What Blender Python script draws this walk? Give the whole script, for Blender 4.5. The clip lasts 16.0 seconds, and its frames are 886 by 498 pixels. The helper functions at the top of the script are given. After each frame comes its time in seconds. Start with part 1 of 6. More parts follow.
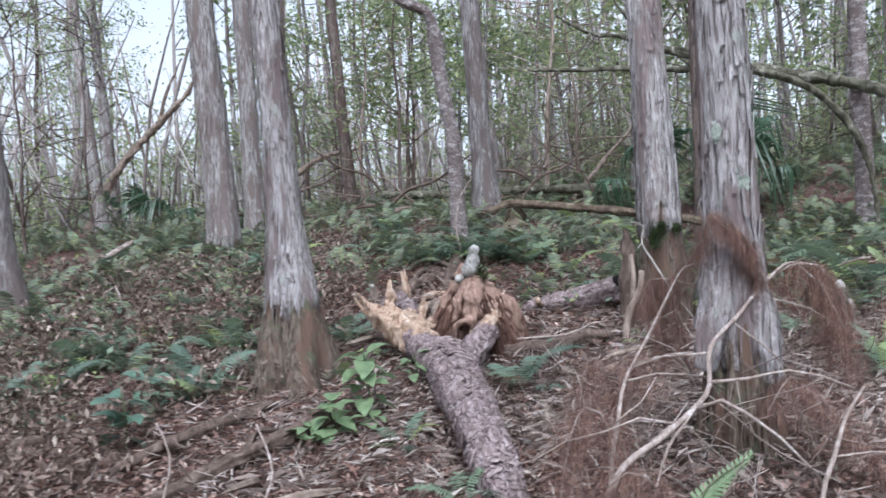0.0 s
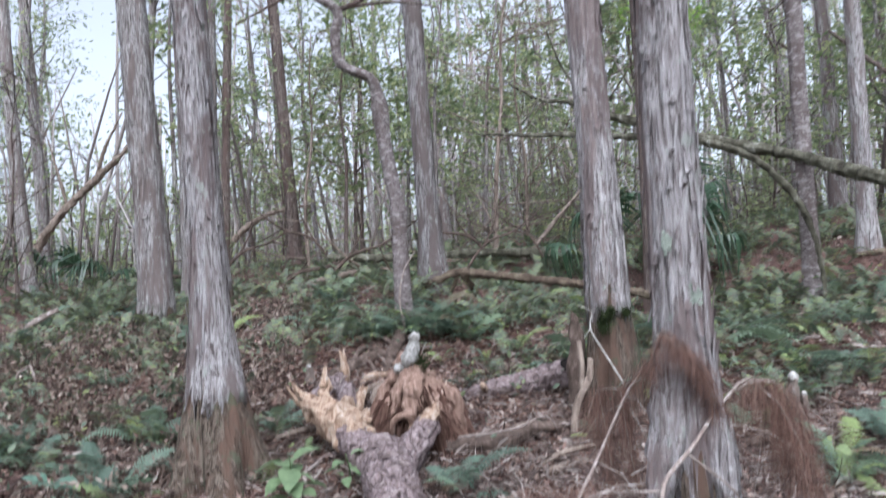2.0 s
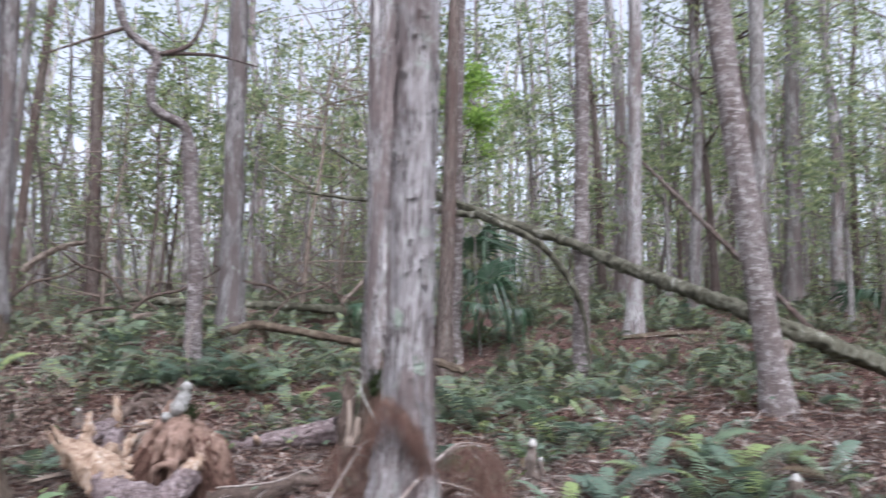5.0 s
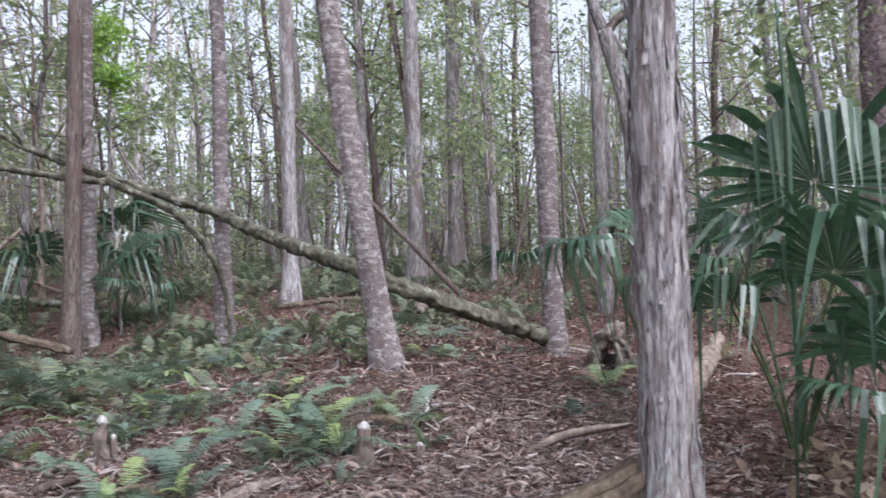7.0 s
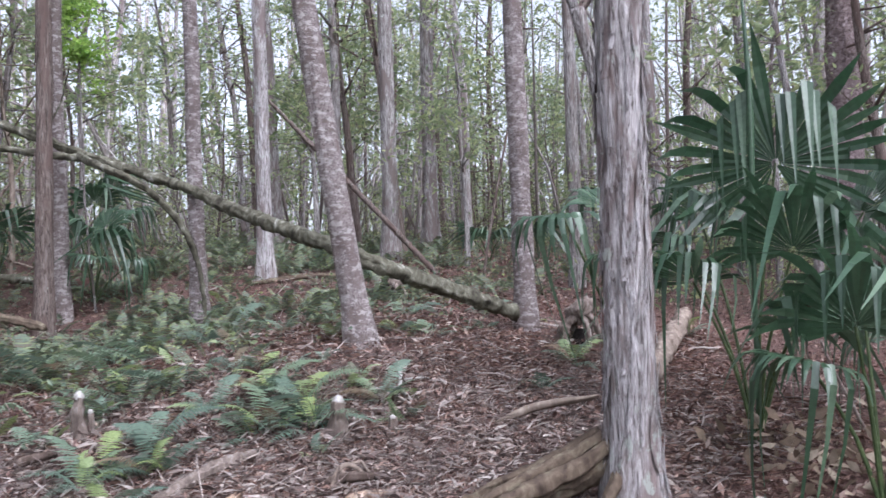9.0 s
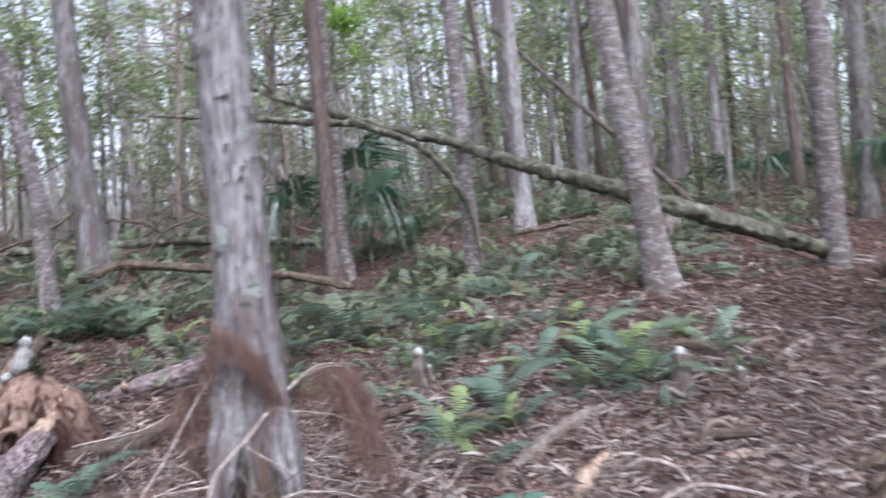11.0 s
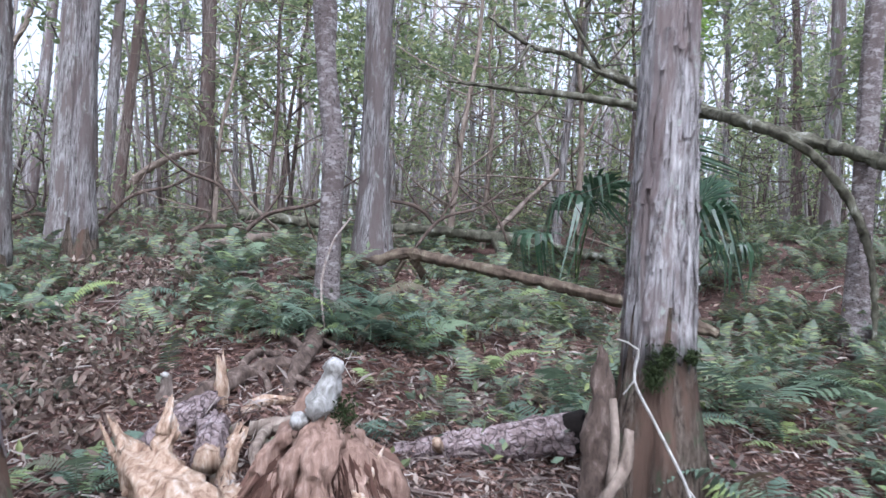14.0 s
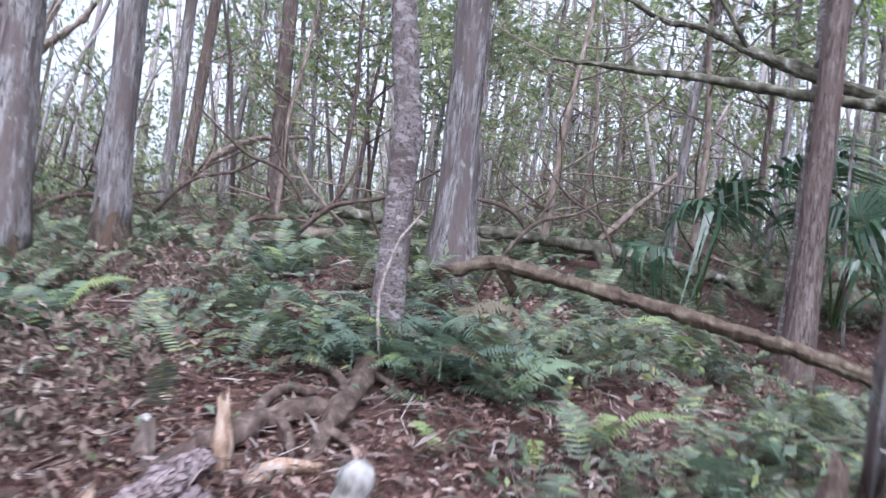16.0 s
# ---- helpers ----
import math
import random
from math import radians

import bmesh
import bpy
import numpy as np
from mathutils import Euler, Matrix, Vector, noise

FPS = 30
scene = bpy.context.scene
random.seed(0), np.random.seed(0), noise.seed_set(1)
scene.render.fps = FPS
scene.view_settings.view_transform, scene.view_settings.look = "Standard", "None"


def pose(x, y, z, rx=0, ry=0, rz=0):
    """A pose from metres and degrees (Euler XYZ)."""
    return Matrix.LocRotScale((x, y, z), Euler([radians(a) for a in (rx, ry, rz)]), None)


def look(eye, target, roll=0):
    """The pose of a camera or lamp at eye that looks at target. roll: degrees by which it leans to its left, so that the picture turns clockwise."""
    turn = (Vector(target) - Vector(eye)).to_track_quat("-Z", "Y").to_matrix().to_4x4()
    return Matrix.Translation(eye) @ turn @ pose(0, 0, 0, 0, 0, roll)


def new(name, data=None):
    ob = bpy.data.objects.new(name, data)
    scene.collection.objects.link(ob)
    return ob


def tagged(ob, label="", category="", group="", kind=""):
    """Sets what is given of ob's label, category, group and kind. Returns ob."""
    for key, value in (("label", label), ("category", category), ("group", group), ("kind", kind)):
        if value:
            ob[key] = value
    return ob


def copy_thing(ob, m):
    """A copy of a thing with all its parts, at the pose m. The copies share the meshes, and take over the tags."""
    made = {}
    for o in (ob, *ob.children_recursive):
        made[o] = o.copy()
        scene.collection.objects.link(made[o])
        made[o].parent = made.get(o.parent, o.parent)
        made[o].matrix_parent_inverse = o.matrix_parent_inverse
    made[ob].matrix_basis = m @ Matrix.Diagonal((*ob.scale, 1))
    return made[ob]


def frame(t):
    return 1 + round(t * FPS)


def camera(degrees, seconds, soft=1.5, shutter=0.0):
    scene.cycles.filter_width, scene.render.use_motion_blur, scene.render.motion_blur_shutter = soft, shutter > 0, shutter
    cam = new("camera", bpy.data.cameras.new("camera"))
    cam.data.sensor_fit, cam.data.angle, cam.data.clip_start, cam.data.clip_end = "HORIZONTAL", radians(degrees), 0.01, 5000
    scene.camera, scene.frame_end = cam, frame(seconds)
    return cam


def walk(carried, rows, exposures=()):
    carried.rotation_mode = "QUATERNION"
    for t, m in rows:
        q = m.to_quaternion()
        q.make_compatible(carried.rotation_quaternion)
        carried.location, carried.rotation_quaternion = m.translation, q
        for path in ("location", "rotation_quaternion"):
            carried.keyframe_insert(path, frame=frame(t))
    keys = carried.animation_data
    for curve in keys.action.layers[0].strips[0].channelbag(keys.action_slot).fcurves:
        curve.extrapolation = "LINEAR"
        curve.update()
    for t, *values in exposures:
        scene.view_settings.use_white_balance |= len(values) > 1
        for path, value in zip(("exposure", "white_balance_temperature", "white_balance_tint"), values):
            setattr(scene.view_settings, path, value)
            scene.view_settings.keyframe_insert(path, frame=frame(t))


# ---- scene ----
cam = camera(59.98, 16.0, soft=1.5, shutter=0.5)
# seconds, eye in metres, yaw, pitch and lean to the right in degrees
ROWS = [
    (0.0, 0.576, -0.460, 0.967, -2.21, -0.92, 3.72),
    (0.5, 0.622, -0.291, 0.979, -3.85, -1.08, 2.43),
    (1.0, 0.591, -0.100, 0.973, -3.62, -1.75, 3.48),
    (1.5, 0.585, -0.104, 1.022, -3.05, -1.03, 2.98),
    (2.0, 0.690, -0.193, 1.200, -5.91, 2.36, 3.51),
    (2.5, 0.688, -0.294, 1.339, -6.26, 5.12, 4.00),
    (3.0, 0.622, -0.307, 1.304, -4.78, 4.39, 3.43),
    (5.5, 1.171, -0.659, 1.219, -25.60, 6.83, -1.07),
    (6.0, 1.504, -0.719, 1.190, -32.46, 6.27, -0.02),
    (6.5, 1.673, -0.764, 1.152, -36.11, 5.22, 1.41),
    (7.0, 1.789, -0.837, 1.115, -39.30, 4.34, 2.29),
    (7.5, 1.843, -0.899, 1.098, -41.24, 3.96, 2.04),
    (8.0, 1.866, -0.940, 1.079, -42.15, 3.57, 2.25),
    (10.5, 1.365, -0.740, 1.201, -31.89, -0.99, 5.93),
    (11.0, 1.248, -0.345, 1.196, -25.62, -0.60, 5.71),
    (11.5, 1.026, 0.078, 1.256, -22.69, -0.58, -3.28),
    (12.0, 0.891, 0.323, 1.238, -19.22, -0.07, -0.60),
    (12.5, 0.924, 0.854, 1.181, -15.12, 0.62, 2.22),
    (13.0, 0.876, 1.111, 1.108, -10.46, -1.56, 4.19),
    (13.5, 0.892, 1.320, 1.099, -11.32, -2.55, 3.39),
    (14.0, 0.817, 1.867, 1.257, -10.83, 0.64, -3.15),
    (14.5, 0.895, 2.010, 1.162, -12.02, -2.16, 1.81),
    (15.0, 0.847, 2.321, 1.118, -5.67, -0.03, 2.88),
    (15.5, 0.882, 2.511, 1.179, -4.24, 1.02, -0.37),
    (16.0, 0.961, 3.096, 1.281, -4.63, 0.51, -6.54),
]
walk(cam, [(t, pose(x, y, z, 0, 0, yaw) @ pose(0, 0, 0, 90 + pitch) @ pose(0, 0, 0, 0, 0, -lean)) for t, x, y, z, yaw, pitch, lean in ROWS],
     exposures=((0.0, 1.00, 5600, 11), (5.5, 1.03, 5780, 15), (8.0, 1.15, 5720, 17), (10.5, 1.19, 5620, 16), (12.0, 1.20, 5520, 14), (14.0, 1.20, 5450, 14), (16.0, 1.34, 5420, 19)))
SKY, SUN = 0.15, 1.5

# ---- world and light: overcast sky above a winter swamp wood ----
world = bpy.data.worlds.new("overcast_sky")
scene.world = world
world.use_nodes = True
wn = world.node_tree
sky = wn.nodes.new("ShaderNodeTexSky")
sky.sky_type = "NISHITA"
sky.sun_disc = False
sky.sun_elevation = radians(48)
sky.sun_rotation = radians(200)
sky.dust_density = 4.0
sky.air_density = 1.0
hue = wn.nodes.new("ShaderNodeHueSaturation")
hue.inputs["Saturation"].default_value = 0.26
wn.links.new(sky.outputs[0], hue.inputs["Color"])
back = wn.nodes["Background"]
wn.links.new(hue.outputs[0], back.inputs["Color"])
back.inputs["Strength"].default_value = SKY
lamp = bpy.data.lights.new("sun", "SUN")
lamp.energy, lamp.angle, lamp.color = SUN, radians(25), (1.0, 0.97, 0.93)
sun = new("sun", lamp)
sun.matrix_world = look((0, 0, 30), (-9, 22, 0))


# ---- materials ----
def nodes(name, rough=0.85, spec=0.25):
    m = bpy.data.materials.new(name)
    m.use_nodes = True
    n = m.node_tree.nodes
    b = n["Principled BSDF"]
    b.inputs["Roughness"].default_value = rough
    b.inputs["Specular IOR Level"].default_value = spec
    return m, n, m.node_tree.links, b


def mapped(n, l, scale, kind="Object"):
    c = n.new("ShaderNodeTexCoord")
    mp = n.new("ShaderNodeMapping")
    mp.inputs["Scale"].default_value = scale
    l.new(c.outputs[kind], mp.inputs["Vector"])
    return mp.outputs["Vector"]


def noise_node(n, l, vec, scale, detail=4.0, rough=0.6, dist=0.0):
    t = n.new("ShaderNodeTexNoise")
    t.inputs["Scale"].default_value = scale
    t.inputs["Detail"].default_value = detail
    t.inputs["Roughness"].default_value = rough
    t.inputs["Distortion"].default_value = dist
    l.new(vec, t.inputs["Vector"])
    return t.outputs["Fac"]


def ramp(n, l, fac, stops):
    r = n.new("ShaderNodeValToRGB")
    e = r.color_ramp.elements
    while len(e) < len(stops):
        e.new(0.5)
    for i, (p, c) in enumerate(stops):
        e[i].position, e[i].color = p, (*c, 1)
    l.new(fac, r.inputs["Fac"])
    return r.outputs["Color"]


def mix(n, l, fac, a, b, mode="MIX"):
    x = n.new("ShaderNodeMix")
    x.data_type, x.blend_type = "RGBA", mode
    for sock, val in ((0, fac), (6, a), (7, b)):
        if isinstance(val, (int, float)):
            x.inputs[sock].default_value = val
        elif isinstance(val, tuple):
            x.inputs[sock].default_value = (*val, 1)
        else:
            l.new(val, x.inputs[sock])
    return x.outputs[2]


def bump(n, l, b, height, strength, dist):
    u = n.new("ShaderNodeBump")
    u.inputs["Strength"].default_value = strength
    u.inputs["Distance"].default_value = dist
    l.new(height, u.inputs["Height"])
    l.new(u.outputs[0], b.inputs["Normal"])


def bark(name, dark, mid, light, lichen=(0.42, 0.46, 0.42), amount=0.62, stretch=0.15, wear=(0.135, 0.092, 0.082), band=1.0):
    """Shaggy vertical bark with reddish torn patches and blotches of lichen."""
    m, n, l, b = nodes(name, 0.92, 0.15)
    v = mapped(n, l, (1, 1, stretch))
    fine = noise_node(n, l, v, 42, 7, 0.72, 0.9)
    broad = noise_node(n, l, v, 13, 3, 0.6, 0.2)
    col = ramp(n, l, fine, [(0.33, dark), (0.46, mid), (0.62, light)])
    split = noise_node(n, l, mapped(n, l, (1, 1, stretch * 0.5)), 75, 4, 0.6, 0.7)
    cf = ramp(n, l, split, [(0.36, (0.30, 0.28, 0.27)), (0.46, (1.0, 1.0, 1.0)), (0.62, (1.12, 1.12, 1.12))])
    col = mix(n, l, 1.0, col, cf, "MULTIPLY")
    v2 = mapped(n, l, (1, 1, 0.22 * band))
    patch = noise_node(n, l, v2, 7, 4, 0.6, 0.6)
    pf = ramp(n, l, patch, [(0.475, (0, 0, 0)), (0.58, (1, 1, 1))])
    col = mix(n, l, pf, col, mix(n, l, fine, wear, mid))
    v3 = mapped(n, l, (1, 1, 0.7 * min(band, 3.0)))
    li = noise_node(n, l, v3, 11, 5, 0.7)
    lf = ramp(n, l, li, [(amount, (0, 0, 0)), (amount + 0.06, (0.8, 0.8, 0.8))])
    col = mix(n, l, lf, col, lichen)
    info = n.new("ShaderNodeObjectInfo")
    tint = ramp(n, l, info.outputs["Random"], [(0.0, (0.78, 0.76, 0.76)), (1.0, (1.12, 1.10, 1.08))])
    col = mix(n, l, 1.0, col, tint, "MULTIPLY")
    l.new(col, b.inputs["Base Color"])
    h = mix(n, l, 0.55, fine, broad)
    bump(n, l, b, h, 1.0, 0.05)
    return m


def leafy(name, stops, rough=0.45, thru=0.35, island=False, gloss=0.35):
    """Thin leaf that lets light through; colour varies from object to object or leaf to leaf."""
    m, n, l, b = nodes(name, rough, gloss)
    if island:
        g = n.new("ShaderNodeNewGeometry")
        f = g.outputs["Random Per Island"]
    else:
        o = n.new("ShaderNodeObjectInfo")
        f = o.outputs["Random"]
    col = ramp(n, l, f, stops)
    v = mapped(n, l, (1, 1, 1))
    col = mix(n, l, ramp(n, l, noise_node(n, l, v, 18, 3), [(0.3, (0.75, 0.75, 0.72)), (0.7, (1.15, 1.15, 1.1))]), col, col, "MIX")
    sh = mix(n, l, 1.0, col, ramp(n, l, noise_node(n, l, v, 25, 3), [(0.3, (0.72, 0.74, 0.7)), (0.7, (1.2, 1.18, 1.15))]), "MULTIPLY")
    l.new(sh, b.inputs["Base Color"])
    t = n.new("ShaderNodeBsdfTranslucent")
    l.new(sh, t.inputs["Color"])
    s = n.new("ShaderNodeMixShader")
    s.inputs[0].default_value = thru
    l.new(b.outputs[0], s.inputs[1])
    l.new(t.outputs[0], s.inputs[2])
    l.new(s.outputs[0], n["Material Output"].inputs["Surface"])
    return m


def plain(name, stops, scale=12.0, rough=0.9, stretch=(1, 1, 1), strength=0.5, dist=0.01, island=False):
    m, n, l, b = nodes(name, rough, 0.2)
    v = mapped(n, l, stretch)
    f = noise_node(n, l, v, scale, 6, 0.65, 0.4)
    col = ramp(n, l, f, stops)
    if island:
        g = n.new("ShaderNodeNewGeometry")
        col = mix(n, l, 1.0, ramp(n, l, g.outputs["Random Per Island"], stops), ramp(n, l, f, [(0.3, (0.7, 0.7, 0.7)), (0.7, (1.2, 1.2, 1.2))]), "MULTIPLY")
    l.new(col, b.inputs["Base Color"])
    bump(n, l, b, f, strength, dist)
    return m


BARK_GREY = bark("bark_grey", (0.08, 0.065, 0.062), (0.24, 0.225, 0.22), (0.44, 0.43, 0.43))
BARK_PALE = bark("bark_pale", (0.11, 0.085, 0.08), (0.32, 0.30, 0.30), (0.56, 0.55, 0.56), amount=0.6, wear=(0.15, 0.092, 0.08))
BARK_BROWN = bark("bark_brown", (0.055, 0.042, 0.037), (0.14, 0.11, 0.098), (0.24, 0.21, 0.195), amount=0.68)
BARK_BLOTCH = bark("bark_blotched", (0.15, 0.122, 0.118), (0.25, 0.215, 0.21), (0.35, 0.32, 0.315), lichen=(0.52, 0.49, 0.48), amount=0.52, stretch=1.5, wear=(0.155, 0.118, 0.108), band=4.5)
def plated(name):
    """Bark of the fallen pine: grey-mauve plates parted by dark cracks."""
    m, n, l, b = nodes(name, 0.95, 0.12)
    v = mapped(n, l, (1, 0.6, 1))
    f = noise_node(n, l, v, 26, 6, 0.7, 0.5)
    t = n.new("ShaderNodeTexVoronoi")
    t.feature = "DISTANCE_TO_EDGE"
    t.inputs["Scale"].default_value = 30
    w = n.new("ShaderNodeMix")
    w.data_type = "VECTOR"
    w.inputs[0].default_value = 0.14
    c = n.new("ShaderNodeTexNoise")
    c.inputs["Scale"].default_value = 9
    l.new(v, c.inputs["Vector"])
    l.new(v, w.inputs[4])
    l.new(c.outputs["Color"], w.inputs[5])
    l.new(w.outputs[1], t.inputs["Vector"])
    plate = ramp(n, l, f, [(0.30, (0.09, 0.066, 0.064)), (0.5, (0.235, 0.182, 0.18)), (0.70, (0.42, 0.36, 0.36))])
    crack = ramp(n, l, t.outputs["Distance"], [(0.0, (0.35, 0.35, 0.35)), (0.06, (1, 1, 1))])
    l.new(mix(n, l, crack, (0.075, 0.055, 0.055), plate), b.inputs["Base Color"])
    bump(n, l, b, mix(n, l, 0.4, crack, f), 1.0, 0.03)
    return m


BARK_PINE = plated("bark_plated")
BUTTRESS = bark("buttress_bark", (0.035, 0.027, 0.022), (0.10, 0.078, 0.062), (0.20, 0.17, 0.14), lichen=(0.10, 0.115, 0.075), amount=0.56, stretch=0.16, wear=(0.18, 0.11, 0.083))
MOSS = plain("moss", [(0.3, (0.018, 0.026, 0.010)), (0.7, (0.055, 0.075, 0.028))], 60, 1.0, strength=1.0, dist=0.02)
LIMB = plain("limb_bark", [(0.32, (0.03, 0.026, 0.02)), (0.48, (0.085, 0.08, 0.058)), (0.60, (0.15, 0.145, 0.11)), (0.67, (0.33, 0.325, 0.29))], 10, 0.95, (1, 1, 0.6), 0.8, 0.02)
DEADWOOD = plain("dead_wood", [(0.3, (0.10, 0.075, 0.06)), (0.55, (0.25, 0.20, 0.165)), (0.75, (0.40, 0.35, 0.30))], 20, 0.9, (1, 1, 0.4), 0.7, 0.012)
DARKWOOD = plain("rotten_wood", [(0.3, (0.035, 0.025, 0.021)), (0.55, (0.115, 0.085, 0.07)), (0.75, (0.24, 0.19, 0.165))], 22, 0.95, (1, 1, 0.5), 0.8, 0.015)
BRUSH = plain("bare_stems", [(0.0, (0.15, 0.12, 0.11)), (0.5, (0.31, 0.275, 0.26)), (1.0, (0.48, 0.455, 0.44))], 20, 0.9, island=True)
BROWN_LOG = plain("brown_log", [(0.3, (0.04, 0.029, 0.022)), (0.5, (0.10, 0.074, 0.055)), (0.62, (0.155, 0.128, 0.092)), (0.75, (0.24, 0.22, 0.165))], 14, 0.92, (1, 1, 0.5), 0.8, 0.015)
RAW = plain("splintered_wood", [(0.30, (0.12, 0.075, 0.055)), (0.42, (0.26, 0.172, 0.12)), (0.54, (0.38, 0.28, 0.208)), (0.68, (0.50, 0.43, 0.37))], 30, 0.8, (1, 1, 0.25), 0.9, 0.012)
FIBRE = plain("root_fibre", [(0.28, (0.105, 0.065, 0.05)), (0.5, (0.24, 0.158, 0.124)), (0.72, (0.39, 0.285, 0.235))], 30, 0.95, (1, 1, 0.3), 1.0, 0.015)
WHITE = plain("weathered_wood", [(0.3, (0.20, 0.18, 0.16)), (0.55, (0.40, 0.385, 0.36)), (0.75, (0.58, 0.57, 0.55))], 40, 0.9, (1, 1, 0.6), 0.5, 0.006)
KNOB = plain("bleached_knob", [(0.3, (0.13, 0.12, 0.105)), (0.5, (0.30, 0.29, 0.275)), (0.75, (0.50, 0.50, 0.49))], 34, 0.9, (1, 1, 0.6), 0.6, 0.008)
TWIG = plain("twig_bark", [(0.3, (0.14, 0.105, 0.09)), (0.52, (0.28, 0.23, 0.205)), (0.66, (0.42, 0.385, 0.36)), (0.74, (0.60, 0.60, 0.58))], 30, 0.85, (1, 1, 1), 0.3, 0.003)
TWIG_STUFF = plain("twig_litter", [(0.0, (0.09, 0.065, 0.058)), (0.5, (0.235, 0.185, 0.165)), (1.0, (0.46, 0.41, 0.375))], 30, 0.9, island=True)
KNEE = plain("knee_wood", [(0.3, (0.07, 0.052, 0.043)), (0.55, (0.18, 0.145, 0.125)), (0.8, (0.40, 0.37, 0.35))], 25, 0.9, (1, 1, 0.3), 0.8, 0.012)
LICHEN = plain("lichen", [(0.3, (0.20, 0.24, 0.20)), (0.7, (0.40, 0.44, 0.38))], 60, 1.0, strength=1.0, dist=0.01)
FLAKE = leafy("bark_flake", [(0.0, (0.12, 0.09, 0.088)), (0.5, (0.22, 0.172, 0.172)), (1.0, (0.36, 0.30, 0.30))], 0.95, 0.0, False, 0.1)
# near-black colour that stands for the shade inside hollow wood
HOLLOW_SHADE = plain("hollow_shade_black", [(0.3, (0.006, 0.005, 0.005)), (0.7, (0.02, 0.016, 0.014))], 30, 1.0)

LITTER = leafy("leaf_litter", [(0.0, (0.065, 0.038, 0.035)), (0.30, (0.165, 0.102, 0.090)), (0.55, (0.28, 0.183, 0.155)), (0.85, (0.35, 0.257, 0.223)), (1.0, (0.49, 0.425, 0.393))], 0.7, 0.1, True, 0.2)
NEEDLE = leafy("dead_needles", [(0.0, (0.085, 0.046, 0.037)), (0.5, (0.185, 0.108, 0.088)), (1.0, (0.30, 0.195, 0.16))], 0.75, 0.2, True, 0.2)
CROWN = leafy("tree_leaves", [(0.0, (0.17, 0.225, 0.13)), (0.35, (0.27, 0.335, 0.185)), (0.7, (0.36, 0.42, 0.225)), (1.0, (0.50, 0.53, 0.28))], 0.5, 0.62, True, 0.5)
FERN = leafy("fern_green", [(0.0, (0.20, 0.135, 0.09)), (0.07, (0.18, 0.16, 0.11)), (0.12, (0.11, 0.16, 0.125)), (0.5, (0.165, 0.23, 0.175)), (0.80, (0.20, 0.27, 0.175)), (0.92, (0.26, 0.33, 0.145)), (1.0, (0.32, 0.39, 0.14))], 0.45, 0.35, False, 0.5)
FERN_STUFF = leafy("fern_undergrowth", [(0.0, (0.17, 0.12, 0.088)), (0.16, (0.14, 0.135, 0.105)), (0.45, (0.15, 0.20, 0.15)), (0.75, (0.19, 0.245, 0.16)), (1.0, (0.31, 0.35, 0.15))], 0.5, 0.35, True, 0.45)
WITHERED = leafy("withered_leaf", [(0.0, (0.06, 0.042, 0.036)), (0.5, (0.155, 0.112, 0.095)), (0.85, (0.26, 0.20, 0.17)), (1.0, (0.42, 0.36, 0.32))], 0.7, 0.15, True, 0.2)
BRIGHT = leafy("bright_leaves", [(0.0, (0.24, 0.40, 0.10)), (1.0, (0.46, 0.62, 0.18))], 0.45, 0.7, True, 0.4)
PALM = leafy("palm_green", [(0.0, (0.035, 0.08, 0.042)), (0.6, (0.06, 0.12, 0.065)), (1.0, (0.12, 0.19, 0.12))], 0.35, 0.3, True, 0.9)
PALM_STEM = plain("palm_stem", [(0.3, (0.03, 0.05, 0.02)), (0.7, (0.09, 0.12, 0.05))], 20, 0.5)
DRY = leafy("dry_leaf", [(0.0, (0.14, 0.10, 0.075)), (0.5, (0.29, 0.225, 0.17)), (1.0, (0.44, 0.37, 0.30))], 0.7, 0.25, True, 0.2)
BROAD = leafy("sapling_leaf", [(0.0, (0.11, 0.18, 0.10)), (0.70, (0.21, 0.29, 0.16)), (0.84, (0.30, 0.35, 0.11)), (1.0, (0.50, 0.47, 0.09))], 0.45, 0.35, True, 0.4)
BLUE_GREEN = leafy("waxy_leaf", [(0.0, (0.05, 0.105, 0.075)), (1.0, (0.14, 0.23, 0.175))], 0.35, 0.2, True, 0.5)


def ground_material():
    m, n, l, b = nodes("forest_floor", 0.95, 0.1)
    v = mapped(n, l, (1, 1, 1))
    f = noise_node(n, l, v, 30, 8, 0.7, 0.5)
    big = noise_node(n, l, v, 0.9, 4, 0.6)
    col = ramp(n, l, f, [(0.28, (0.035, 0.024, 0.023)), (0.5, (0.118, 0.076, 0.066)), (0.66, (0.20, 0.138, 0.12)), (0.8, (0.31, 0.25, 0.238))])
    red = ramp(n, l, f, [(0.3, (0.055, 0.032, 0.028)), (0.55, (0.17, 0.10, 0.085)), (0.8, (0.28, 0.19, 0.168))])
    col = mix(n, l, ramp(n, l, big, [(0.42, (0, 0, 0)), (0.6, (1, 1, 1))]), col, red)
    l.new(col, b.inputs["Base Color"])
    bump(n, l, b, f, 1.0, 0.04)
    return m


SOIL = ground_material()


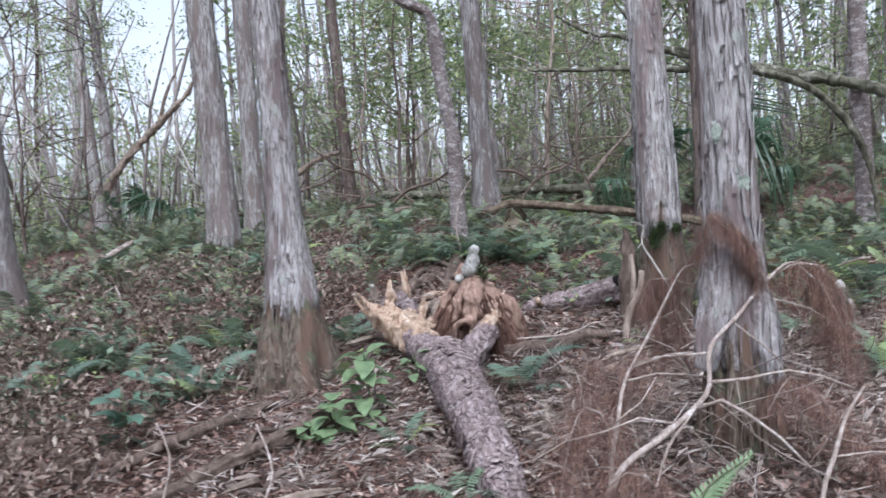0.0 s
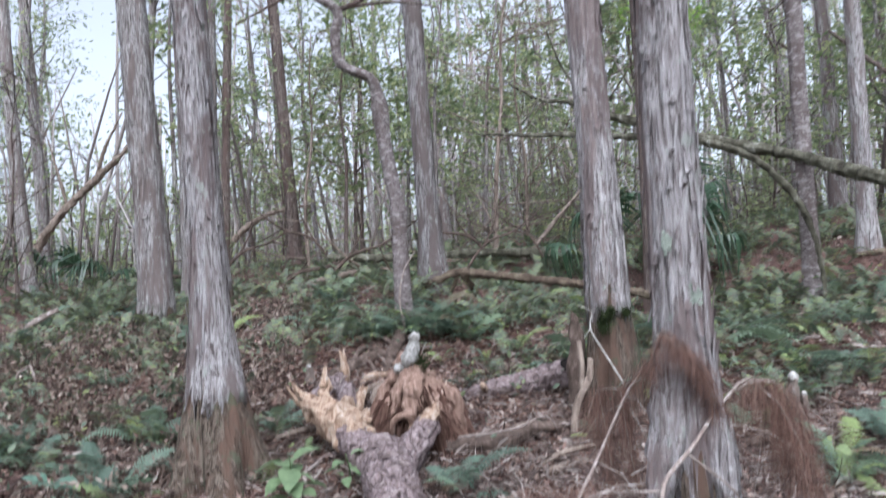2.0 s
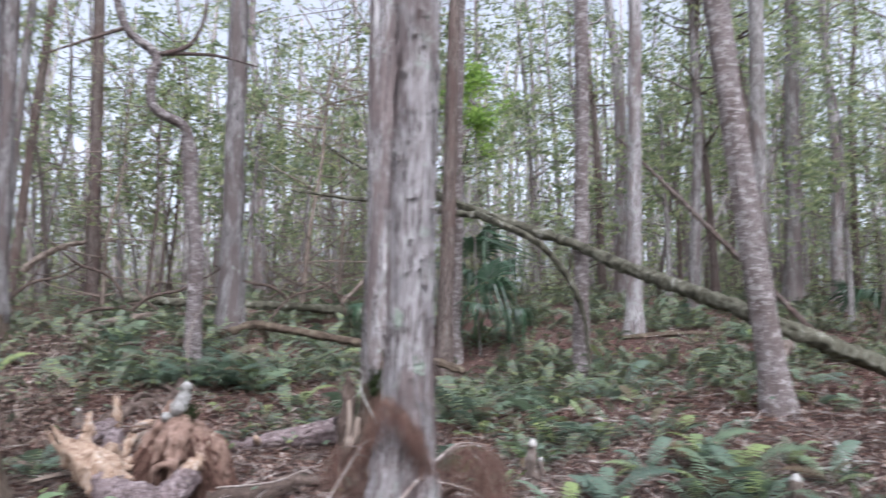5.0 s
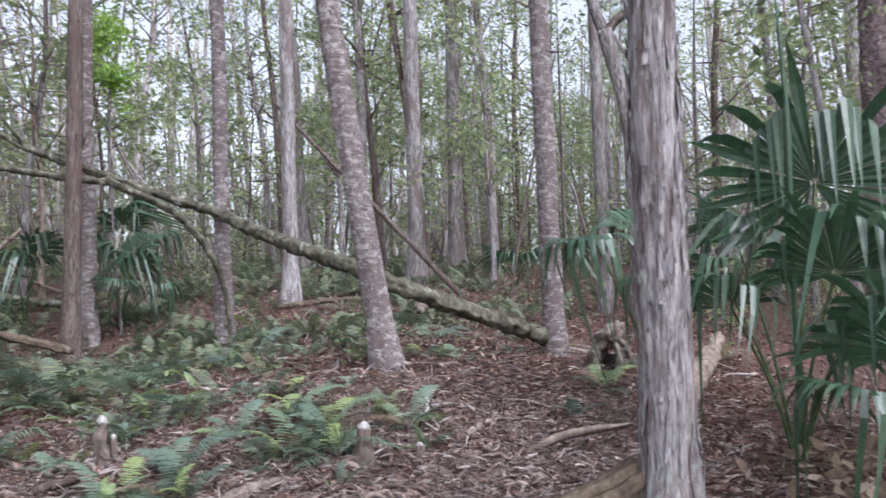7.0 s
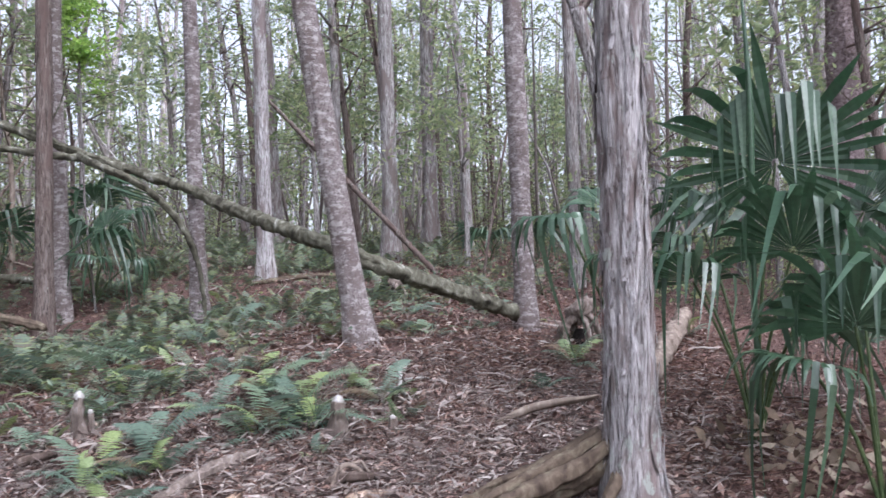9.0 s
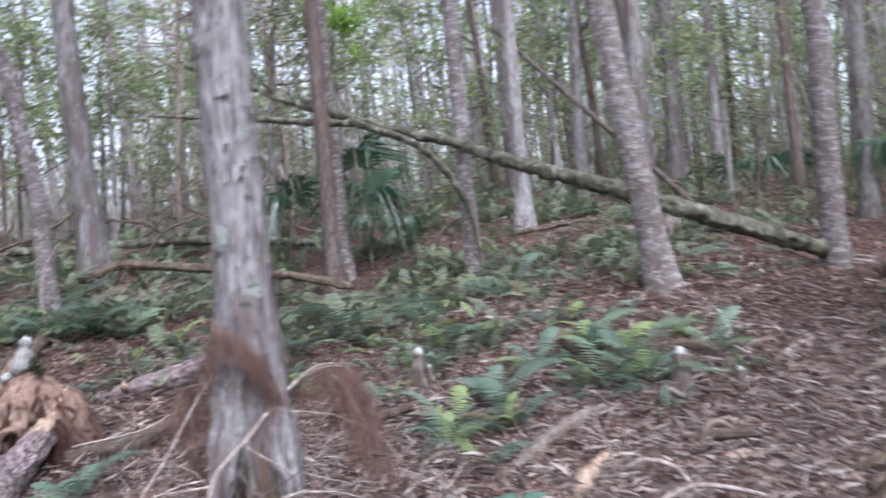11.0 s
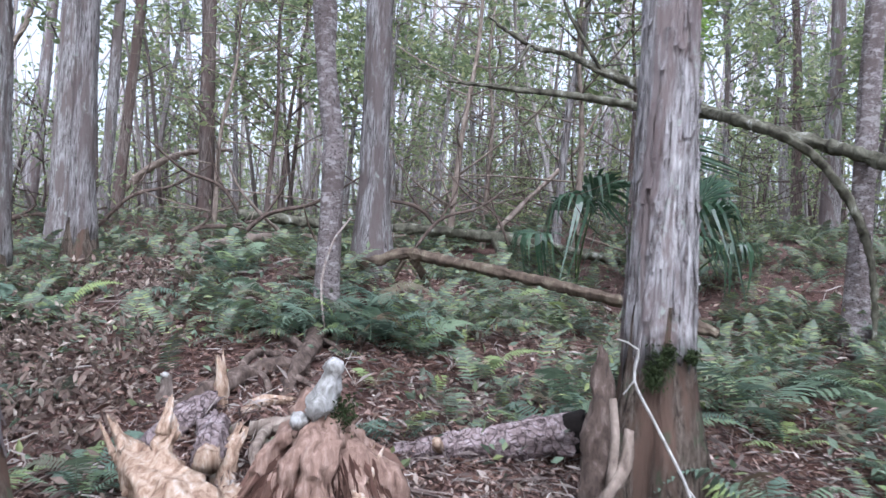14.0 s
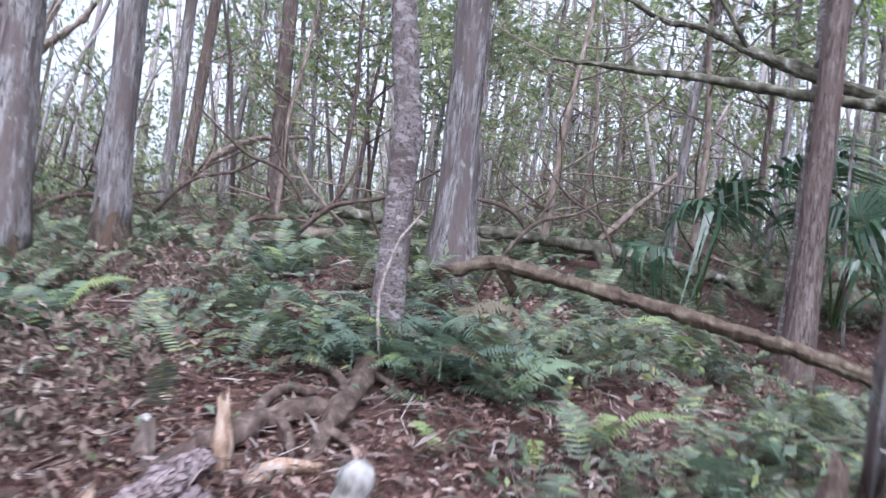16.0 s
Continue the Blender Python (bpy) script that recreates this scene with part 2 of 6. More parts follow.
# ---- builders ----
def ground_z(x, y):
    """Height of the ground: it rises ahead and to the right from the wet hollow."""
    a, b = math.tanh((y - 6) / 6), math.tanh((x - 3) / 7)
    z = 0.96 + 1.137 * a + 0.437 * b - 0.056 * a * b + 0.56 * math.tanh((y - 20) / 20)
    z += -0.05 * math.exp(-((x + 0.5) ** 2 + (y - 8.5) ** 2) / 8) - 0.489 * math.exp(-((x - 4) ** 2 + (y - 8) ** 2) / 5)
    z += 0.30 * math.exp(-((x - 1.3) ** 2 + (y - 7.9) ** 2) / 3) + 0.20 * math.exp(-((x - 5.6) ** 2 + (y - 4.5) ** 2) / 2.5)
    z += 0.22 * math.exp(-((x - 1.8) ** 2 + (y - 2.4) ** 2) / 0.5)
    return z + 0.035 * noise.noise((x * 0.9, y * 0.9, 0)) + 0.02 * noise.noise((x * 2.7, y * 2.7, 5))


def solid(name, verts, faces, material, parent=None, label="", smooth=True, kind=""):
    """One mesh object out of vertices and faces."""
    me = bpy.data.meshes.new(name)
    me.from_pydata(verts, [], faces)
    me.materials.append(material)
    if smooth:
        me.polygons.foreach_set("use_smooth", [True] * len(me.polygons))
    me.update()
    ob = new(name, me)
    if parent:
        ob.parent = parent
        ob.matrix_parent_inverse = parent.matrix_world.inverted()
    return tagged(ob, label, kind=kind)


def thing(name, place, label, category, group="", kind=""):
    """An empty at the base of a thing, to which its parts are hung."""
    ob = new(name)
    ob.location = place
    ob.empty_display_size = 0.1
    ob.matrix_world = Matrix.Translation(place)
    return tagged(ob, label, category, group, kind)


def smooth_line(points, step):
    """Catmull-Rom through points (x, y, z, r), cut into pieces of about that step."""
    p = [Vector(q) for q in points]
    out = []
    for i in range(len(p) - 1):
        a, b, c, d = p[max(i - 1, 0)], p[i], p[i + 1], p[min(i + 2, len(p) - 1)]
        k = max(1, int((c.xyz - b.xyz).length / step))
        for j in range(k):
            t = j / k
            out.append(0.5 * ((2 * b) + (c - a) * t + (2 * a - 5 * b + 4 * c - d) * t * t + (3 * b - a - 3 * c + d) * t ** 3))
    out.append(p[-1])
    return out


def tube(points, seg=10, step=0.08, rough=0.0, grain=0.0, seed=0, cap=True, ragged=0.0):
    """Vertices and faces of a limb along points (x, y, z, radius), with lumps and lengthwise ridges."""
    line = smooth_line(points, step)
    verts, faces = [], []
    nx = None
    n = len(line)
    for i, q in enumerate(line):
        a, b = line[max(i - 1, 0)], line[min(i + 1, n - 1)]
        d = (b.xyz - a.xyz).normalized()
        if nx is None:
            nx = d.orthogonal().normalized() if abs(d.z) < 0.9 else Vector((1, 0, 0))
        nx = (nx - d * nx.dot(d)).normalized()
        ny = d.cross(nx)
        along = i * step
        for s in range(seg):
            w = 2 * math.pi * s / seg
            c, sn = math.cos(w), math.sin(w)
            r = q.w
            if rough:
                r *= 1 + rough * noise.noise((c * 1.6 + seed * 7.3, sn * 1.6, along * 2.2))
            if grain:
                r += grain * noise.noise((c * 7 + seed * 3.1, sn * 7, along * 1.3)) + 0.5 * grain * noise.noise((c * 19, sn * 19 + seed, along * 2.6))
            off = Vector((0, 0, 0))
            if ragged and i == n - 1:
                off = d * ragged * (0.5 + 1.5 * noise.noise((c * 3 + seed, sn * 3, 9.0)))
            v = q.xyz + (nx * c + ny * sn) * max(r, 0.001) + off
            verts.append(v[:])
    for i in range(n - 1):
        for s in range(seg):
            t = (s + 1) % seg
            faces.append((i * seg + s, i * seg + t, (i + 1) * seg + t, (i + 1) * seg + s))
    if cap:
        faces.append(tuple(range(seg))[::-1])
        faces.append(tuple(range((n - 1) * seg, n * seg)))
    return verts, faces


def gnarl(mesh, amp, freq, seed=0.0):
    """Pushes the surface about, coarse and fine, so that it looks torn and weathered."""
    out = []
    for v in mesh[0]:
        p = Vector(v)
        q = p * freq + Vector((seed, seed * 2, 0))
        d = noise.noise_vector(q) * amp + noise.noise_vector(q * 2.7) * amp * 0.5 + noise.noise_vector(q * 6.5) * amp * 0.22
        out.append((p + d)[:])
    return out, mesh[1]


def join(*meshes):
    verts, faces = [], []
    for v, f in meshes:
        k = len(verts)
        verts += v
        faces += [tuple(i + k for i in q) for q in f]
    return verts, faces


def scatter_leaves(rng, centres, size, spread, flat=0.0, droop=0.0, narrow=0.42):
    """Many small pointed leaves, each two folded triangles, round the centres given."""
    n = len(centres)
    c = np.asarray(centres) + rng.normal(0, 1, (n, 3)) * spread
    d = rng.normal(0, 1, (n, 3))
    d[:, 2] = d[:, 2] * (1 - flat) - droop
    d /= np.linalg.norm(d, axis=1)[:, None] + 1e-9
    up = rng.normal(0, 1, (n, 3)) * (1 - flat * 0.8) + np.array([0, 0, 1.2 * flat])
    s = np.cross(d, up)
    s /= np.linalg.norm(s, axis=1)[:, None] + 1e-9
    nn = np.cross(s, d)
    ln = size * rng.uniform(0.6, 1.35, n)[:, None]
    a = c
    b = c + d * ln * 0.45 + s * ln * narrow * 0.5 + nn * ln * 0.08
    e = c + d * ln + nn * ln * rng.normal(0, 0.12, n)[:, None]
    f = c + d * ln * 0.45 - s * ln * narrow * 0.5 + nn * ln * 0.08
    v = np.stack([a, b, e, f], 1).reshape(-1, 3)
    i = np.arange(n)[:, None] * 4
    faces = np.concatenate([i + np.array([[0, 1, 2]]), i + np.array([[0, 2, 3]])], 1).reshape(-1, 3)
    return v.tolist(), faces.tolist()


# ---- the ground: one sheet to the horizon ----
def ground_sheet():
    def line(lo, hi, step):
        near = list(np.arange(lo, hi, step))
        out, d, p = [], step, hi
        while p < 420:
            d *= 1.22
            p += d
            out.append(p)
        neg, d, p = [], step, lo
        while p > -420:
            d *= 1.22
            p -= d
            neg.append(p)
        return neg[::-1] + near + out
    xs, ys = line(-6, 12, 0.13), line(-3, 14, 0.13)
    verts = [(x, y, ground_z(x, y)) for y in ys for x in xs]
    w = len(xs)
    faces = [(j * w + i, j * w + i + 1, (j + 1) * w + i + 1, (j + 1) * w + i) for j in range(len(ys) - 1) for i in range(w - 1)]
    return tagged(solid("ground", verts, faces, SOIL), "brown forest floor of leaf mould and needles", "ground", kind="structure")


ground_sheet()


# ---- trees measured along the walk ----
def bark_strips(rng, x, y, z0, lean, rad, lo, hi, count):
    """Loose strips of bark that stand off the trunk at one end."""
    parts = []
    for _ in range(count):
        h = rng.uniform(lo, hi)
        a = rng.uniform(0, 2 * math.pi)
        ln, wd = rng.uniform(0.10, 0.38), rng.uniform(0.008, 0.022)
        lift0, lift1 = rng.uniform(0.001, 0.004), rng.uniform(0.004, 0.022)
        vs = []
        for k in range(5):
            t = k / 4
            hh = h + ln * (t - 0.5)
            r = rad(hh) + lift0 + (lift1 - lift0) * abs(2 * t - 1) ** 2
            for s in (-1, 0, 1):
                w = a + s * wd * (1 - 0.5 * abs(2 * t - 1)) / rad(hh) + 0.15 * (t - 0.5)
                rr = r + (0.004 if s == 0 else 0)
                vs.append((x + lean[0] * hh + rr * math.cos(w), y + lean[1] * hh + rr * math.sin(w), z0 + hh))
        fs = []
        for k in range(4):
            for s in range(2):
                i = k * 3 + s
                fs.append((i, i + 1, i + 4, i + 3))
        parts.append((vs, fs))
    return join(*parts)


def tall_tree(name, x, y, lean, r, material, label, flare=1.5, flare_h=0.35, height=9.0, skirt=0.0, strips=0, seg=36, seed=0, category="tree", base_mat=None, grain=0.012):
    """A straight swamp tree: trunk with flared foot, an older foot below the torn bark where it has one."""
    z0 = ground_z(x, y)
    rng = np.random.default_rng(seed + 11)
    ob = thing(name, (x, y, z0), label, category)

    def rad(h):
        return r * (1 - 0.035 * max(h, 0)) * min(4.0, 1 + (flare - 1) * math.exp(-max(h, 0) / flare_h))

    def rod(lo, hi, grow, step, sg, rag=0.0, gr=grain):
        n = max(2, int((hi - lo) / 0.3))
        pts = []
        for i in range(n + 1):
            h = lo + (hi - lo) * i / n
            w = 0.02 * noise.noise((seed * 3.7, h * 0.5, 0)) * min(1, max(h, 0))
            pts.append((x + lean[0] * h + w, y + lean[1] * h, z0 + h, rad(h) * grow))
        return tube(pts, sg, step, 0.10, gr, seed, True, rag)
    if skirt:
        foot = rod(-0.25, skirt + 0.12, 0.95, 0.05, seg, gr=0.02)
        # fluted buttress ridges
        vs = []
        for (vx, vy, vz) in foot[0]:
            h = vz - z0
            cx, cy = x + lean[0] * h, y + lean[1] * h
            a = math.atan2(vy - cy, vx - cx)
            fade = max(0.0, 1 - max(h, 0) / skirt)
            k = 1 + fade * 0.26 * math.exp(-max(h, 0) / 0.5) * math.sin(5 * a + seed) + fade * 0.12 * math.exp(-max(h, 0) / 0.6) * math.sin(9 * a + 2 * seed)
            vs.append((cx + (vx - cx) * k, cy + (vy - cy) * k, vz))
        solid("buttress", vs, foot[1], base_mat or BUTTRESS, ob, "brown fluted buttress stained by floodwater")
        up = rod(skirt, height, 1.04, 0.06, seg)
        vs = []
        for i, (vx, vy, vz) in enumerate(up[0]):
            if i < seg:
                a = 2 * math.pi * i / seg
                vz -= 0.02 + 0.26 * max(0, 0.25 + noise.noise((math.cos(a) * 3 + seed, math.sin(a) * 3, 3)) + 0.6 * noise.noise((math.cos(a) * 9, math.sin(a) * 9, seed)))
            vs.append((vx, vy, vz))
        solid("trunk", vs, up[1], material, ob)
    else:
        solid("trunk", *rod(-0.25, height, 1.0, 0.06 if seg > 20 else 0.15, seg), material, ob)
    if strips:
        solid("loose_bark", *bark_strips(rng, x, y, z0, lean, lambda h: rad(h) * 1.04, max(skirt, 0.1), 4.0, strips), material, ob, "peeling strips of shaggy bark", kind="stuff")
    # bare limbs and a high crown
    tips, limbs = [], []
    for k in range(6):
        h = rng.uniform(height * 0.62, height * 0.97)
        a = rng.uniform(0, 6.28)
        ln = rng.uniform(0.9, 1.9)
        p = Vector((x + lean[0] * h, y + lean[1] * h, z0 + h))
        d = Vector((math.cos(a), math.sin(a), rng.uniform(0.2, 0.8)))
        limbs.append(tube([(*p, r * 0.30), (*(p + d * ln * 0.5), r * 0.18), (*(p + d * ln + Vector((0, 0, 0.2))), 0.008)], 6, 0.2))
        for _ in range(14):
            tips.append(p + d * ln * rng.uniform(0.4, 1.1))
    for limb in limbs:
        solid("limb", *limb, material, ob)
    cents = np.array([t[:] for t in tips])[rng.integers(0, len(tips), 420)]
    solid("crown", *scatter_leaves(rng, cents, 0.085, 0.28, 0.2), CROWN, ob, smooth=False)
    return ob


GREY_CEDAR = "tall grey tree with shaggy peeling bark"
tree_q = tall_tree("cedar_tree", 1.77, 2.37, (0.005, 0.01), 0.087, BARK_PALE, "pale shaggy-barked cedar with a brown flooded foot and lichen", 1.75, 0.42, 8, 0.44, 300, 64, 1, grain=0.014)
for spur in ([(1.760, 2.370, 1.05, 0.03), (1.695, 2.330, 0.80, 0.06), (1.670, 2.315, 0.65, 0.058), (1.635, 2.300, 0.52, 0.05), (1.600, 2.290, 0.42, 0.028)], [(1.775, 2.365, 0.95, 0.03), (1.825, 2.310, 0.65, 0.052), (1.835, 2.285, 0.48, 0.045), (1.845, 2.270, 0.36, 0.03)]):
    solid("root_spur", *gnarl(tube(spur, 30, 0.02, 0.2, 0.012, 3), 0.012, 16), BARK_PALE, tree_q)
tall_tree("cedar_tree", -0.20, 4.42, (-0.025, 0.015), 0.088, BARK_PALE, "grey shaggy cedar with a wide mossy brown foot", 3.9, 0.44, 8, 0.50, 260, 56, 2)
tall_tree("cypress_tree", 2.27, 4.72, (-0.01, 0.01), 0.112, BARK_PALE, "pale cypress whose torn bark ends above a mossy brown buttress", 2.05, 0.5, 9, 0.70, 260, 64, 3)
tall_tree("cypress_tree", -1.55, 8.41, (-0.045, 0.015), 0.165, BARK_GREY, "thick grey cypress with dark moss at its foot", 1.35, 0.4, 10, 0.25, 200, 44, 4)
tall_tree("cedar_tree", 4.93, 1.38, (-0.045, -0.05), 0.118, BARK_PALE, "leaning grey cedar with a long surface root beside a palmetto", 1.5, 0.25, 8, 0, 320, 60, 5)
tall_tree("cypress_tree", 1.44, 8.19, (-0.02, 0.015), 0.118, BARK_GREY, "grey ridged tree behind a fallen log", 1.7, 0.35, 9, 0, 60, 36, 6)
tall_tree("cypress_tree", -1.67, 10.74, (0.0, 0.01), 0.135, BARK_GREY, GREY_CEDAR, 1.3, 0.4, 9, 0, 0, 24, 7)
tall_tree("slim_tree", 3.95, 8.29, (0.02, 0.015), 0.092, BARK_BROWN, "straight reddish-brown trunk among palmettos", 1.5, 0.4, 9, 0, 40, 28, 8)
tall_tree("slim_tree", 4.27, 8.88, (-0.02, -0.05), 0.112, BARK_BLOTCH, "grey blotched trunk standing in ferns", 1.35, 0.3, 9, 0, 0, 30, 9)
tall_tree("slim_tree", 5.34, 7.40, (-0.035, -0.06), 0.088, BARK_BLOTCH, "mottled trunk touching a fallen limb", 1.5, 0.3, 9, 0, 0, 30, 10)
tall_tree("cypress_tree", 6.79, 8.56, (-0.035, -0.07), 0.10, BARK_PALE, "pale slender trunk with a split foot", 1.8, 0.3, 9, 0, 30, 28, 11)
tall_tree("mottled_tree", 5.45, 4.42, (-0.145, 0.015), 0.108, BARK_BLOTCH, "leaning tree with banded pinkish lichen-spotted bark", 1.55, 0.18, 8, 0, 0, 48, 12, grain=0.006)
tall_tree("mottled_tree", 7.49, 4.43, (-0.06, -0.055), 0.106, BARK_BLOTCH, "mottled tree at the end of a fallen limb", 1.4, 0.25, 9, 0, 0, 36, 13, grain=0.008)
tall_tree("cypress_tree", 11.7, 10.85, (-0.03, -0.06), 0.15, BARK_GREY, GREY_CEDAR, 1.7, 0.4, 10, 0, 0, 20, 14)
tall_tree("cypress_tree", 9.2, 8.9, (-0.035, -0.06), 0.13, BARK_GREY, GREY_CEDAR, 1.5, 0.4, 10, 0, 0, 20, 15)
tall_tree("slim_tree", -0.92, 8.67, (-0.03, 0.01), 0.092, BARK_GREY, "grey-brown trunk with a mossy green foot", 2.0, 0.3, 9, 0.35, 0, 28, 16)
tall_tree("slim_tree", -1.73, 12.67, (0.03, 0.0), 0.075, BARK_GREY, GREY_CEDAR, 1.4, 0.3, 9, 0, 0, 16, 17)
tall_tree("slim_tree", -1.74, 13.5, (0.06, 0.0), 0.08, BARK_BROWN, "slim dark trunk in the wood", 1.4, 0.3, 9, 0, 0, 16, 18)
tall_tree("slim_tree", -0.47, 13.28, (-0.04, 0.01), 0.11, BARK_BROWN, "brown slender trunk in front of thick leaves", 1.4, 0.3, 9, 0, 0, 16, 19)
tall_tree("cypress_tree", -3.35, 7.0, (-0.04, 0.0), 0.15, BARK_GREY, "grey ridged trunk standing in dead leaves", 1.6, 0.4, 9, 0, 60, 30, 20)
tall_tree("slim_tree", -4.35, 12.0, (-0.06, 0.0), 0.10, BARK_GREY, GREY_CEDAR, 1.4, 0.4, 9, 0, 0, 16, 21)
tall_tree("slim_tree", -5.2, 14.9, (-0.05, 0.0), 0.11, BARK_GREY, GREY_CEDAR, 1.4, 0.4, 9, 0, 0, 16, 22)


tall_tree("pine_tree", 11.36, 2.83, (-0.035, -0.05), 0.2, BARK_PINE, "reddish plated pine trunk beyond the palmetto", 1.3, 0.4, 10, 0, 0, 36, 23, grain=0.02)


def moss_tuft(x, y, z, w, h, label, seed):
    """Cushion of moss made of many short blades on the bark."""
    rng = np.random.default_rng(seed)
    c = [(x + rng.normal(0, w), y + rng.normal(0, 0.02), z + rng.normal(0, h)) for _ in range(320)]
    tagged(solid("moss_patch", *scatter_leaves(rng, c, 0.02, 0.003, 0.0, 0.3, 0.4), MOSS, smooth=False), label, "moss", kind="stuff")


moss_tuft(2.19, 4.575, 0.90, 0.018, 0.032, "dark green moss under torn cypress bark", 1)
moss_tuft(2.23, 4.575, 0.94, 0.012, 0.02, "dark green moss under torn cypress bark", 5)
moss_tuft(2.17, 4.575, 0.85, 0.012, 0.025, "dark green moss under torn cypress bark", 6)
moss_tuft(2.33, 4.585, 0.93, 0.012, 0.012, "dark green moss under torn cypress bark", 2)
moss_tuft(-0.20, 4.29, 0.50, 0.018, 0.08, "green moss on a cedar foot", 3)
moss_tuft(-1.55, 8.2, 0.98, 0.08, 0.08, "dark moss at the foot of a cypress", 4)


def hooked_tree():
    """Crooked tree with a pale knot, whose top bends sideways."""
    x, y = 1.03, 6.91
    z0 = ground_z(x, y)
    ob = thing("crooked_tree", (x, y, z0), "crooked blotched tree with pale knots and a bent top", "tree")
    pts = [(1.04, 6.9, z0 - 0.2, 0.10), (1.03, 6.91, 1.06, 0.083), (1.03, 6.92, 1.44, 0.074), (1.03, 6.92, 1.75, 0.076), (1.03, 6.92, 1.85, 0.088), (1.02, 6.93, 1.95, 0.07), (0.98, 6.93, 2.21, 0.068), (0.94, 6.94, 2.54, 0.064),
           (0.93, 6.94, 2.78, 0.076), (0.92, 6.93, 2.86, 0.078), (0.90, 6.90, 2.98, 0.055), (0.84, 6.88, 3.12, 0.05), (0.58, 6.86, 3.25, 0.048), (0.54, 6.84, 3.51, 0.046), (0.57, 6.82, 3.74, 0.044), (0.3, 6.82, 3.97, 0.036), (0.18, 6.8, 4.4, 0.03), (0.1, 6.8, 5.2, 0.015)]
    solid("trunk", *tube(pts, 24, 0.05, 0.10, 0.008, 4), BARK_BLOTCH, ob)
    for q in ([(0.57, 6.82, 3.74, 0.03), (0.85, 6.8, 3.86, 0.022), (0.98, 6.8, 4.15, 0.016), (1.0, 6.8, 4.6, 0.006)], [(0.3, 6.82, 3.97, 0.02), (-0.05, 6.8, 3.78, 0.014), (-0.35, 6.8, 3.62, 0.006)], [(0.6, 6.82, 3.76, 0.02), (1.1, 6.8, 3.8, 0.014), (1.5, 6.8, 3.74, 0.006)]):
        solid("limb", *tube(q, 7, 0.08, 0.1), BARK_BROWN, ob)


hooked_tree()


def forked_tree():
    """Tall tree that forks high up, one arm bent sideways and then upright."""
    x, y = 9.40, 4.79
    z0 = ground_z(x, y)
    ob = thing("forked_tree", (x, y, z0), "grey forked tree with a dark arm bent like an elbow", "tree")
    solid("trunk", *tube([(x + 0.02, y, z0 - 0.2, 0.13)] + [(9.40, 4.79, 1.11, 0.100), (9.34, 4.73, 2.02, 0.095), (9.25, 4.68, 3.03, 0.090), (9.16, 4.69, 3.54, 0.085), (9.04, 4.73, 3.99, 0.085), (8.96, 4.75, 4.31, 0.090)], 22, 0.08, 0.12, 0.01, 6), BARK_GREY, ob)
    solid("limb", *tube([(8.98, 4.74, 4.26, 0.060), (9.07, 4.65, 4.43, 0.055), (9.20, 4.55, 4.53, 0.055), (9.21, 4.52, 4.72, 0.045), (9.15, 4.55, 4.88, 0.040), (9.15, 4.51, 5.21, 0.020)], 16, 0.05, 0.15, 0.006, 7), BARK_BROWN, ob, "dark bent arm")
    solid("limb", *tube([(8.95, 4.76, 4.29, 0.065), (8.87, 4.80, 4.50, 0.055), (8.78, 4.83, 4.82, 0.050), (8.69, 4.83, 5.35, 0.030)], 16, 0.06, 0.12, 0.006, 8), BARK_GREY, ob)


forked_tree()
tall_tree("slim_tree", 10.28, 6.01, (-0.02, -0.03), 0.095, BARK_GREY, "grey trunk standing beside a forked tree", 1.4, 0.3, 10, 0, 0, 20, 31)


# ---- fallen limbs and logs ----
def rod_thing(name, pts, material, label, category, seg=10, rough=0.12, grain=0.0, branches=(), step=0.08, seed=0, ragged=0.0):
    ob = thing(name, pts[0][:3], label, category)
    if pts[0][3] > 0.028:
        seg, step = max(seg, 24), min(step, 0.025)
    stem = tube(pts, seg, step, rough, grain, seed, True, ragged)
    wide = max(q[3] for q in pts)
    solid("stem", *(gnarl(stem, wide * 0.34, 0.7 / wide, seed) if wide > 0.02 else stem), material, ob)
    for q in branches:
        w = max(p[3] for p in q)
        limb = tube(q, 14, 0.03, rough, 0.01, seed + 1) if w > 0.018 else tube(q, 7, 0.07, rough, 0, seed + 1)
        solid("branch", *(gnarl(limb, w * 0.4, 0.6 / w, seed) if w > 0.018 else limb), material, ob)
    return ob


